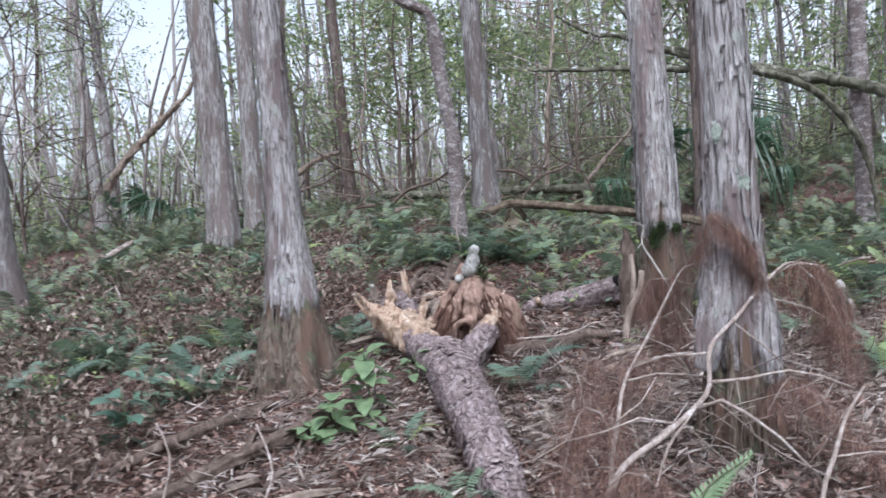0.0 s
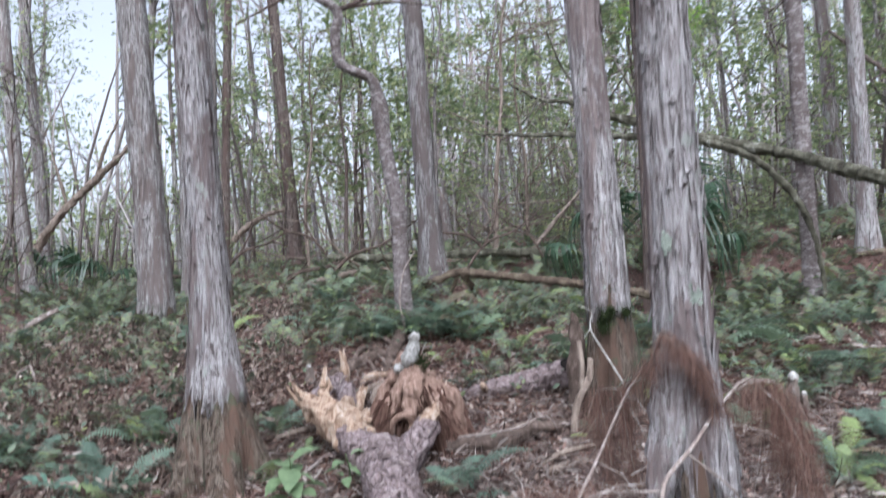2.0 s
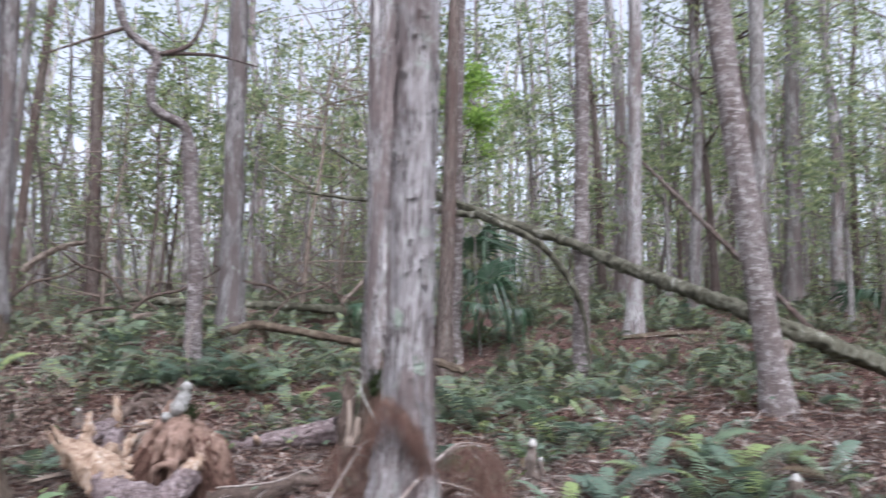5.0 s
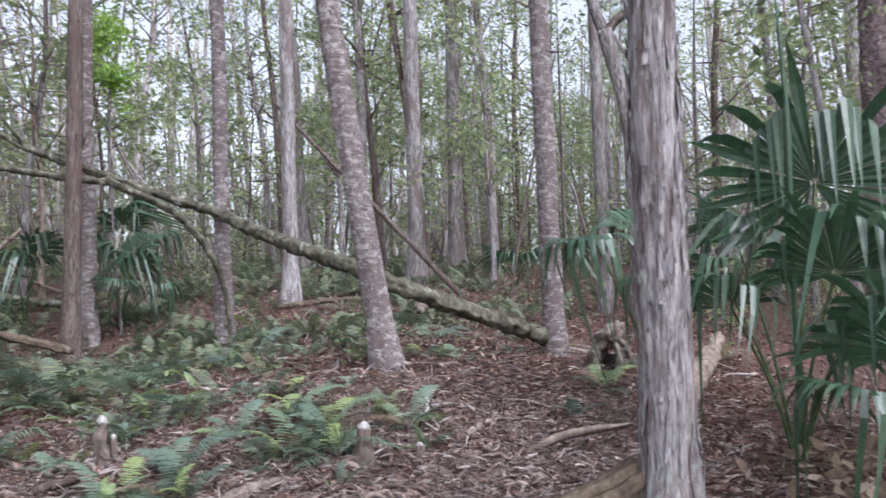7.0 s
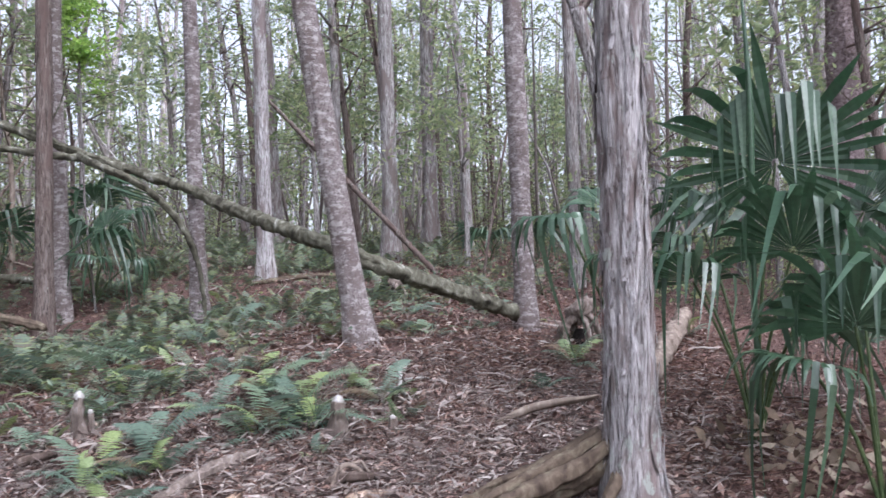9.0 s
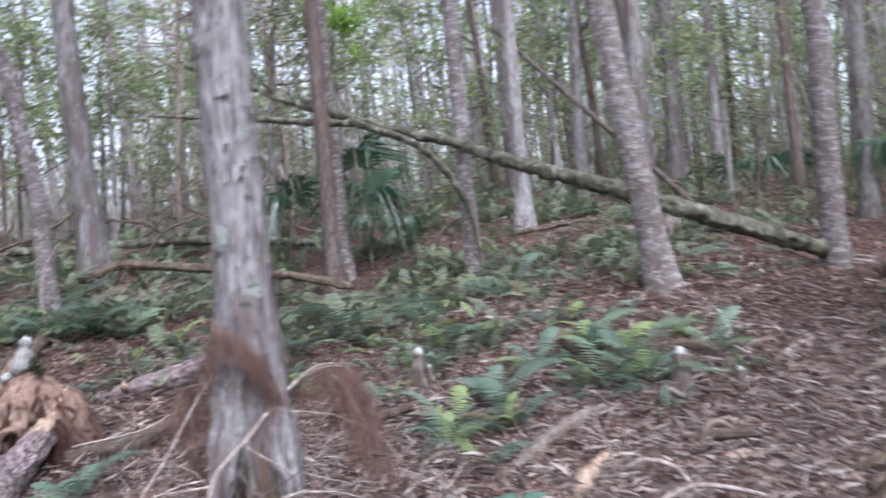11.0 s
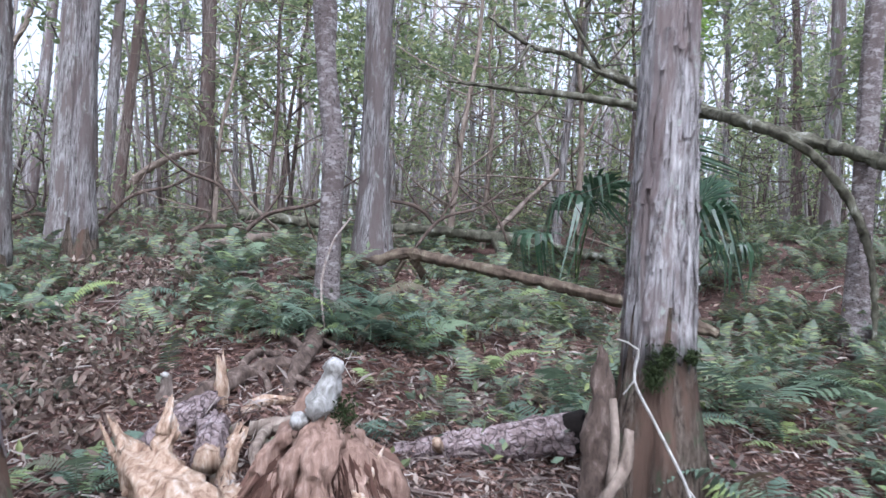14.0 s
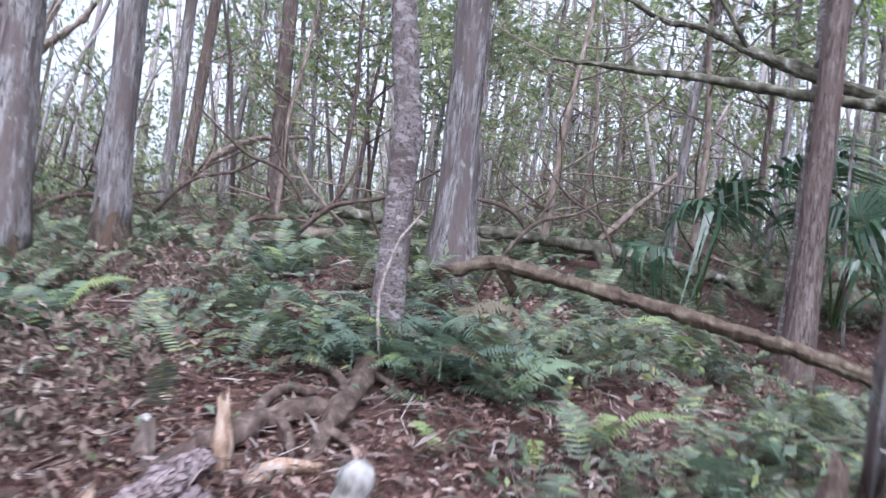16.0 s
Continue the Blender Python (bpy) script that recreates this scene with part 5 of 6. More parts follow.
while len(spots) < 340:
    x, y = prng.uniform(-4.5, 9.5), prng.uniform(2.4, 11.5)
    if prng.random() < fern_ground(x, y) and (x - 1) ** 2 + (y - 4.6) ** 2 > 0.5 and (x - 0.8) ** 2 + (y - 3.3) ** 2 > 0.5:
        spots.append((x, y))
for i, (x, y) in enumerate(spots):
    k = prng.choice((0, 1, 2, 3, 3, 0, 4)) if y > 4.5 else prng.choice((0, 1, 4))
    s = prng.uniform(0.7, 1.15) * (0.50 if k == 3 else 1) * (1.12 if x > 2.6 and y < 6.5 else 1)
    f = copy_thing(FERN_TYPES[k], pose(x, y, ground_z(x, y), prng.uniform(-8, 8), prng.uniform(-8, 8), prng.uniform(0, 360)) @ Matrix.Diagonal((s, s, s, 1)))
    tagged(f, LABELS[k])


def fern_carpet():
    """The rest of the fern cover, too thick to count."""
    rng = np.random.default_rng(31)
    base = []
    for me in FRONDS:
        v = np.array([p.co[:] for p in me.vertices])
        base.append((v, [tuple(q.vertices) for q in me.polygons]))
    verts, faces, n, k = [], [], 0, 0
    while n < 4700:
        x, y = (rng.uniform(-6, 11), rng.uniform(4.2, 12.5)) if n % 4 else (rng.uniform(-14, 22), rng.uniform(5, 20))
        if rng.random() > fern_ground(x, y) * (1.3 if y < 12 else 1.6):
            continue
        if y < 5.8 and rng.random() < 0.6:
            continue
        z = ground_z(x, y)
        v, f = base[rng.integers(0, 5)]
        s = rng.uniform(0.45, 0.9)
        m = np.array(pose(0, 0, 0, rng.uniform(-20, 20), rng.uniform(-55, 0), rng.uniform(0, 360)).to_3x3()) * s
        verts += (v @ m.T + np.array([x, y, z])).tolist()
        faces += [tuple(i + k for i in q) for q in f]
        k += len(v)
        n += 1
    tagged(solid("fern_carpet", verts, faces, FERN_STUFF, smooth=False), "mixed green fern cover between the trees", "ferns", kind="stuff")


fern_carpet()


def undergrowth():
    """Low small-leaved herbs between the ferns."""
    rng = np.random.default_rng(61)
    pts = []
    while len(pts) < 24000:
        x, y = rng.uniform(-9, 14), rng.uniform(4.4, 15)
        if rng.random() < fern_ground(x, y) + 0.08:
            h = rng.uniform(0, 0.28)
            z = ground_z(x, y)
            for _ in range(4):
                pts.append((x + rng.normal(0, 0.08), y + rng.normal(0, 0.08), z + h * rng.uniform(0.4, 1.0)))
    v, f = scatter_leaves(rng, pts, 0.06, 0.02, 0.5, 0.0, 0.5)
    tagged(solid("undergrowth", v, f, FERN_STUFF, smooth=False), "low grey-green herbs between the ferns", "undergrowth", kind="stuff")

# tall clump at the foot of the crooked tree
for x, y, s in ((0.62, 6.75, 0.75), (0.8, 6.68, 0.95), (0.96, 6.62, 1.05), (1.12, 6.62, 1.1), (1.28, 6.75, 1.0), (1.45, 6.85, 0.95), (1.6, 7.0, 0.8), (0.72, 7.0, 0.9), (1.22, 6.5, 0.8), (1.3, 7.0, 1.0)):
    f = copy_thing(FERN_TYPES[3], pose(x, y, ground_z(x, y), prng.uniform(-8, 8), prng.uniform(-8, 8), prng.uniform(0, 360)) @ Matrix.Diagonal((s * 0.55, s * 0.55, s * 0.8, 1)))
    tagged(f, "tall grey-green fern at the foot of a tree")

tall = copy_thing(FERN_TYPES[3], pose(2.6, 4.4, ground_z(2.6, 4.4), 0, 0, 30) @ Matrix.Diagonal((0.5, 0.5, 0.95, 1)))
tagged(tall, "tall feathery grey-green fern beside a cypress")


undergrowth()


# ---- broad-leaved seedlings ----
def seedling(x, y, h, leaf, count, material, label, seed):
    rng = np.random.default_rng(seed)
    z = ground_z(x, y)
    ob = thing("seedling", (x, y, z), label, "seedling", "seedlings")
    solid("stem", *tube([(x, y, z - 0.02, 0.005), (x + 0.02, y, z + h * 0.5, 0.004), (x, y + 0.01, z + h, 0.003)], 6, 0.05), PALM_STEM, ob)
    for k in range(count):
        t = 0.3 + 0.7 * k / count
        a = k * 2.4 + rng.uniform(-0.3, 0.3)
        ln = leaf * rng.uniform(0.75, 1.15)
        vs, fs = [], []
        for j in range(7):
            u = j / 6
            w = ln * 0.36 * math.sin(math.pi * min(1, u * 0.97 + 0.03)) ** 0.7 * (1.2 - 0.5 * u)
            for s in (-1, 0, 1):
                vs.append((0.03 + ln * u * 0.95, s * w, ln * (0.22 * u - 0.45 * u * u) + abs(s) * w * 0.25))
        for j in range(6):
            for s in range(2):
                q = j * 3 + s
                fs.append((q, q + 1, q + 4, q + 3))
        m = Matrix.Translation((x, y, z + h * t)) @ pose(0, 0, 0, 0, 0, math.degrees(a)) @ pose(0, 0, 0, rng.uniform(-15, 15), rng.uniform(-30, 20), 0)
        solid("leaf", [(m @ Vector(p))[:] for p in vs], fs, material, ob)


for i, (x, y, h, lf, c) in enumerate([(0.0, 3.40, 0.16, 0.10, 9), (0.27, 3.66, 0.40, 0.15, 18), (0.10, 3.5, 0.22, 0.14, 12), (0.53, 4.05, 0.20, 0.09, 9), (0.3, 3.5, 0.12, 0.08, 6)]):
    seedling(x, y, h, lf, c, BROAD, "leafy green seedling with some yellow leaves" if i != 2 else "yellowing broad-leaved seedling in leaf litter", 40 + i)
for i, (x, y, h, lf, c) in enumerate([(-1.0, 3.6, 0.33, 0.17, 10), (-1.1, 4.3, 0.22, 0.14, 6), (2.75, 2.35, 0.16, 0.14, 7), (2.95, 2.2, 0.12, 0.12, 6)]):
    seedling(x, y, h, lf, c, BLUE_GREEN, "dark waxy-leaved seedling in leaf litter", 60 + i)


def bright_frond(x, y, z, ln, turn, tilt, label):
    ob = thing("young_frond", (x, y, ground_z(x, y)), label, "fern frond")
    rng = np.random.default_rng(3)
    vs = [(ln * i / 14, 0, 0.1 * ln * i / 14) for i in range(15)]
    fs = []
    for i in range(14):
        t = i / 14
        w = ln * 0.17 * (1 - t) ** 0.7 + 0.004
        for s in (-1, 1):
            k = len(vs)
            vs += [(ln * (t + 0.10), s * w, 0.1 * ln * t + 0.01), (ln * (t + 0.055), s * w * 0.9, 0.1 * ln * t + 0.01)]
            fs.append((i, i + 1, k, k + 1))
    m = Matrix.Translation((x, y, z)) @ pose(0, 0, 0, 0, 0, turn) @ pose(0, 0, 0, 20, -tilt, 0)
    solid("blade", [(m @ Vector(p))[:] for p in vs], fs, BROAD, ob, smooth=False)
    solid("stalk", *tube([(x, y, ground_z(x, y) - 0.02, 0.004), (x, y, z, 0.003), (*(m @ Vector((ln * 0.9, 0, 0.09 * ln))), 0.002)], 5, 0.05), PALM_STEM, ob)


bright_frond(1.36, 1.75, 0.13, 0.24, 20, 25, "bright young fern frond in dead branches")
bright_frond(4.78, 3.0, 0.16, 0.3, 200, 50, "bright yellow-green young fern frond")




def grass_tuft(x, y, h, count, label, seed):
    """Spray of long thin arching blades."""
    rng = np.random.default_rng(seed)
    z = ground_z(x, y)
    ob = thing("grass_tuft", (x, y, z), label, "grass")
    for _ in range(count):
        a, ln, out = rng.uniform(0, 6.28), h * rng.uniform(0.6, 1.2), rng.uniform(0.15, 0.9)
        c, sn = math.cos(a), math.sin(a)
        vs = []
        for k in range(6):
            t = k / 5
            d, zz, w = out * ln * t ** 1.5, ln * (t - 0.45 * out * t * t), 0.004 * (1.02 - t)
            vs += [(x + c * d - sn * w, y + sn * d + c * w, z + zz), (x + c * d + sn * w, y + sn * d - c * w, z + zz)]
        solid("blade", vs, [(2 * k, 2 * k + 1, 2 * k + 3, 2 * k + 2) for k in range(5)], FERN, ob)


grass_tuft(4.30, 3.30, 0.38, 44, "tuft of long thin green grass blades", 5)
grass_tuft(6.9, 3.5, 0.30, 26, "sparse tuft of yellow-green grass", 6)


# ---- dead brush round the pale cedar ----
def dead_bough(name, pts, label, branches, seed, curtain=0, fall=0.25, reach=0.16):
    """Bare fallen bough, some of it hung with curtains of dead brown needles."""
    ob = rod_thing(name, pts, TWIG, label, "dead branch", 9, 0.12, 0.0, branches, 0.04, seed)
    if curtain:
        rng = np.random.default_rng(seed)
        lines = [smooth_line(pts, 0.03)] + [smooth_line(b, 0.03) for b in branches]
        allp = [q for ln in lines for q in ln]
        vs, fs = [], []
        for _ in range(curtain):
            q = allp[rng.integers(0, len(allp))]
            p = q.xyz + Vector((rng.normal(0, 0.15 * reach), rng.normal(0, 0.15 * reach), rng.normal(0, 0.012)))
            a = rng.uniform(0, 6.28)
            out = Vector((math.cos(a), math.sin(a), 0)) * rng.uniform(0.02, reach)
            ln = fall * rng.uniform(0.4, 1.3)
            w = Vector((-math.sin(a), math.cos(a), 0)) * 0.00045
            b1 = p + out * 0.6 + Vector((0, 0, -ln * 0.25))
            b2 = p + out + Vector((0, 0, -ln))
            k = len(vs)
            vs += [(p - w)[:], (p + w)[:], (b1 + w)[:], (b1 - w)[:], b2[:]]
            fs += [(k, k + 1, k + 2, k + 3), (k + 3, k + 2, k + 4)]
        solid("dead_needles", vs, fs, NEEDLE, ob, "hanging curtains of rust-brown needles", smooth=False, kind="stuff")
    return ob


dead_bough("dead_bough", [(1.07, 1.80, -0.05, 0.0115), (1.15, 1.85, 0.20, 0.0107), (1.33, 1.94, 0.29, 0.0100), (1.48, 2.03, 0.36, 0.0092), (1.54, 2.08, 0.41, 0.0085), (1.57, 2.13, 0.53, 0.0077), (1.70, 2.20, 0.62, 0.0070), (1.80, 2.27, 0.69, 0.0063), (1.92, 2.37, 0.75, 0.0055), (2.03, 2.46, 0.78, 0.0047), (2.16, 2.50, 0.76, 0.0040)], "bare forked bough lying over brush", (
    [(1.54, 2.08, 0.42, 0.0060), (1.69, 2.10, 0.42, 0.0053), (1.84, 2.13, 0.43, 0.0045), (1.96, 2.14, 0.40, 0.0037), (2.07, 2.13, 0.35, 0.0030)],
    [(1.46, 2.01, 0.35, 0.0070), (1.54, 1.98, 0.38, 0.0063), (1.59, 1.92, 0.35, 0.0055), (1.67, 1.87, 0.28, 0.0047), (1.73, 1.81, 0.20, 0.0040)],
    [(1.40, 1.98, 0.31, 0.0050), (1.27, 1.99, 0.34, 0.0043), (1.15, 1.97, 0.31, 0.0035), (1.02, 1.96, 0.29, 0.0027), (0.90, 1.91, 0.25, 0.0020)],
    [(1.79, 2.26, 0.68, 0.0040), (1.92, 2.31, 0.65, 0.0033), (2.04, 2.35, 0.61, 0.0027), (2.18, 2.39, 0.52, 0.0020)],
    [(1.68, 2.20, 0.60, 0.0040), (1.84, 2.21, 0.46, 0.0033), (1.89, 2.22, 0.33, 0.0027), (1.91, 2.22, 0.21, 0.0020)],
    [(1.57, 2.13, 0.51, 0.0050), (1.49, 2.18, 0.50, 0.0040), (1.42, 2.24, 0.49, 0.0030), (1.33, 2.24, 0.47, 0.0020)]), 50)
dead_bough("lichened_twig", [(1.46, 2.0, 0.36, 0.005), (1.41, 1.98, 0.31, 0.006), (1.35, 1.96, 0.25, 0.005), (1.29, 1.94, 0.10, 0.004), (1.26, 1.93, -0.1, 0.004)], "dead twig crusted with white lichen", (), 58)
dead_bough("dead_bough", [(1.11, 1.80, -0.08, 0.010), (1.16, 1.95, 0.20, 0.009), (1.22, 2.09, 0.28, 0.008), (1.31, 2.29, 0.40, 0.007), (1.46, 2.46, 0.54, 0.006), (1.61, 2.58, 0.72, 0.005), (1.67, 2.61, 0.78, 0.004), (1.77, 2.63, 0.80, 0.003)], "thin slanting dead stem with side twigs", (
    [(1.31, 2.29, 0.40, 0.005), (1.43, 2.29, 0.42, 0.0035), (1.61, 2.27, 0.40, 0.002)], [(1.36, 2.34, 0.44, 0.005), (1.49, 2.33, 0.48, 0.0035), (1.64, 2.32, 0.48, 0.002)],
    [(1.62, 2.58, 0.73, 0.003), (1.69, 2.58, 0.71, 0.0025), (1.75, 2.58, 0.81, 0.002)], [(1.20, 2.05, 0.31, 0.004), (1.31, 2.09, 0.37, 0.003), (1.38, 2.14, 0.44, 0.002)]), 51)
dead_bough("dead_bough", [(1.68, 1.70, -0.2, 0.009), (1.72, 1.73, 0.12, 0.008), (1.78, 1.76, 0.24, 0.007), (1.85, 1.81, 0.34, 0.006), (1.95, 1.87, 0.42, 0.004)], "pale lichened dead stem", ([(1.78, 1.76, 0.24, 0.004), (1.90, 1.78, 0.24, 0.003), (2.05, 1.8, 0.22, 0.002)],), 52)
dead_bough("brown_bough", [(1.605, 2.270, 0.86, 0.003), (1.620, 2.250, 0.93, 0.004), (1.645, 2.230, 0.98, 0.004), (1.665, 2.210, 0.95, 0.004), (1.735, 2.220, 0.89, 0.003), (1.795, 2.250, 0.79, 0.003), (1.845, 2.300, 0.66, 0.002)], "fallen bough hung with rust-brown dead needles", ([(1.645, 2.230, 0.98, 0.003), (1.695, 2.210, 0.94, 0.002), (1.765, 2.200, 0.85, 0.002)],), 53, 2800, 0.075, 0.07)
dead_bough("brown_bough", [(1.91, 2.41, 0.71, 0.0035), (2.01, 2.43, 0.77, 0.0032), (2.13, 2.45, 0.76, 0.0030), (2.19, 2.45, 0.69, 0.0027), (2.22, 2.44, 0.57, 0.0025), (2.24, 2.43, 0.37, 0.0022)], "drooping bough of rust-brown needles", ([(2.05, 2.44, 0.77, 0.003), (2.10, 2.38, 0.70, 0.003), (2.16, 2.33, 0.52, 0.002)], [(2.13, 2.45, 0.76, 0.003), (2.16, 2.52, 0.66, 0.002), (2.22, 2.58, 0.45, 0.002)]), 54, 2300, 0.22, 0.12)
dead_bough("brown_bough", [(1.54, 2.82, 0.62, 0.0035), (1.60, 2.86, 0.72, 0.0032), (1.69, 2.85, 0.72, 0.0029), (1.74, 2.75, 0.80, 0.0025), (1.76, 2.62, 0.87, 0.0022)], "bough of rust-brown needles behind a cedar foot", ([(1.60, 2.86, 0.72, 0.003), (1.60, 2.80, 0.60, 0.002), (1.60, 2.74, 0.42, 0.002)], [(1.69, 2.85, 0.72, 0.003), (1.68, 2.78, 0.58, 0.002), (1.68, 2.72, 0.42, 0.002)]), 57, 2300, 0.20, 0.10)
LOW = "low bough of rust-brown needles over litter"
dead_bough("brown_bough", [(1.16, 2.46, 0.15, 0.003), (1.20, 2.50, 0.38, 0.003), (1.26, 2.53, 0.45, 0.003), (1.30, 2.50, 0.30, 0.002)], LOW, (), 55, 900, 0.14)
dead_bough("brown_bough", [(1.29, 2.35, 0.20, 0.003), (1.34, 2.40, 0.47, 0.003), (1.38, 2.39, 0.49, 0.003), (1.40, 2.34, 0.35, 0.002)], LOW, (), 59, 900, 0.14)
dead_bough("brown_bough", [(0.98, 1.93, 0.08, 0.003), (1.04, 1.98, 0.30, 0.003), (1.10, 2.02, 0.38, 0.003), (1.15, 2.01, 0.36, 0.003), (1.19, 1.95, 0.20, 0.002)], LOW, (), 60, 1300, 0.15)
dead_bough("brown_bough", [(1.75, 2.11, 0.30, 0.003), (1.86, 2.16, 0.40, 0.003), (1.95, 2.15, 0.34, 0.003), (2.02, 2.10, 0.18, 0.002)], LOW, ([(1.86, 2.16, 0.40, 0.002), (1.95, 2.05, 0.30, 0.002), (2.05, 2.0, 0.15, 0.002)],), 56, 1500, 0.13)
dead_bough("brown_bough", [(1.06, 1.80, 0.05, 0.003), (1.12, 1.80, 0.20, 0.003), (1.22, 1.78, 0.22, 0.003), (1.30, 1.74, 0.05, 0.002)], LOW, (), 61, 1100, 0.13)


def brush_tangle():
    """Thin bare twigs of the brush pile, too many to count."""
    rng = np.random.default_rng(17)
    out = []
    for _ in range(300):
        x, y = rng.normal(1.65, 0.42), rng.normal(2.2, 0.32)
        if y < 1.45 or x < 0.95:
            continue
        z = ground_z(x, y) + rng.uniform(0.0, 1.0) ** 2 * 0.40
        a, e = rng.uniform(0, 6.28), rng.uniform(-0.3, 0.9)
        ln = rng.uniform(0.12, 0.45)
        d = Vector((math.cos(a) * math.cos(e), math.sin(a) * math.cos(e), math.sin(e)))
        k = Vector((rng.normal(0, 0.05), rng.normal(0, 0.05), rng.normal(0, 0.05)))
        p = Vector((x, y, z))
        r = rng.uniform(0.001, 0.003)
        out.append(tube([(*p, r), (*(p + d * ln * 0.5 + k), r * 0.8), (*(p + d * ln), r * 0.4)], 5, 0.08))
    tagged(solid("brush_tangle", *join(*out), TWIG_STUFF), "tangle of thin brown twigs round a cedar foot", "brush", kind="stuff")


brush_tangle()


def dead_brush():
    """Withered brown leaves still hanging on low stalks."""
    rng = np.random.default_rng(18)
    pts = []
    while len(pts) < 30000:
        x, y = rng.uniform(-5.5, 0.1), rng.uniform(2.6, 8.2)
        if noise.noise((x * 1.1, y * 1.1, 30)) + 0.15 < 0 or (x > -0.9 and y < 4.2):
            continue
        h = rng.uniform(0.03, 0.30)
        for _ in range(5):
            pts.append((x + rng.normal(0, 0.06), y + rng.normal(0, 0.06), ground_z(x, y) + h * rng.uniform(0.3, 1.0)))
    tagged(solid("dead_brush", *scatter_leaves(rng, pts, 0.06, 0.01, 0.1, 0.5, 0.4), WITHERED, smooth=False), "withered brown leaves hanging on low stalks", "dead brush", kind="stuff")


dead_brush()


# ---- lichen on the nearest trunks ----
def lichen_patch(cx, cy, z, r, ang, size, seed):
    rng = np.random.default_rng(seed)
    vs, fs = [], []
    for _ in range(60):
        a = ang + rng.normal(0, size / r * 0.5)
        h = z + rng.normal(0, size)
        p = Vector((cx + (r + 0.006) * math.cos(a), cy + (r + 0.006) * math.sin(a), h))
        n = Vector((math.cos(a), math.sin(a), 0))
        t = Vector((-math.sin(a), math.cos(a), 0))
        s = rng.uniform(0.004, 0.011)
        k = len(vs)
        for j in range(5):
            w = j * 1.257 + rng.uniform(-0.3, 0.3)
            vs.append((p + t * s * math.cos(w) + Vector((0, 0, s * math.sin(w))) + n * rng.uniform(0, 0.006))[:])
        fs.append(tuple(range(k, k + 5)))
    tagged(solid("lichen_patch", vs, fs, LICHEN, smooth=False), "crusty grey-green lichen on pale bark", "lichen", kind="stuff")


for i, (z, ang, s) in enumerate([(1.28, 4.0, 0.012), (1.10, 4.85, 0.018)]):
    lichen_patch(1.77, 2.38, z, 0.087 * (1 + 0.75 * math.exp(-(z - 0.08) / 0.42)) + 0.002, ang, s, i)


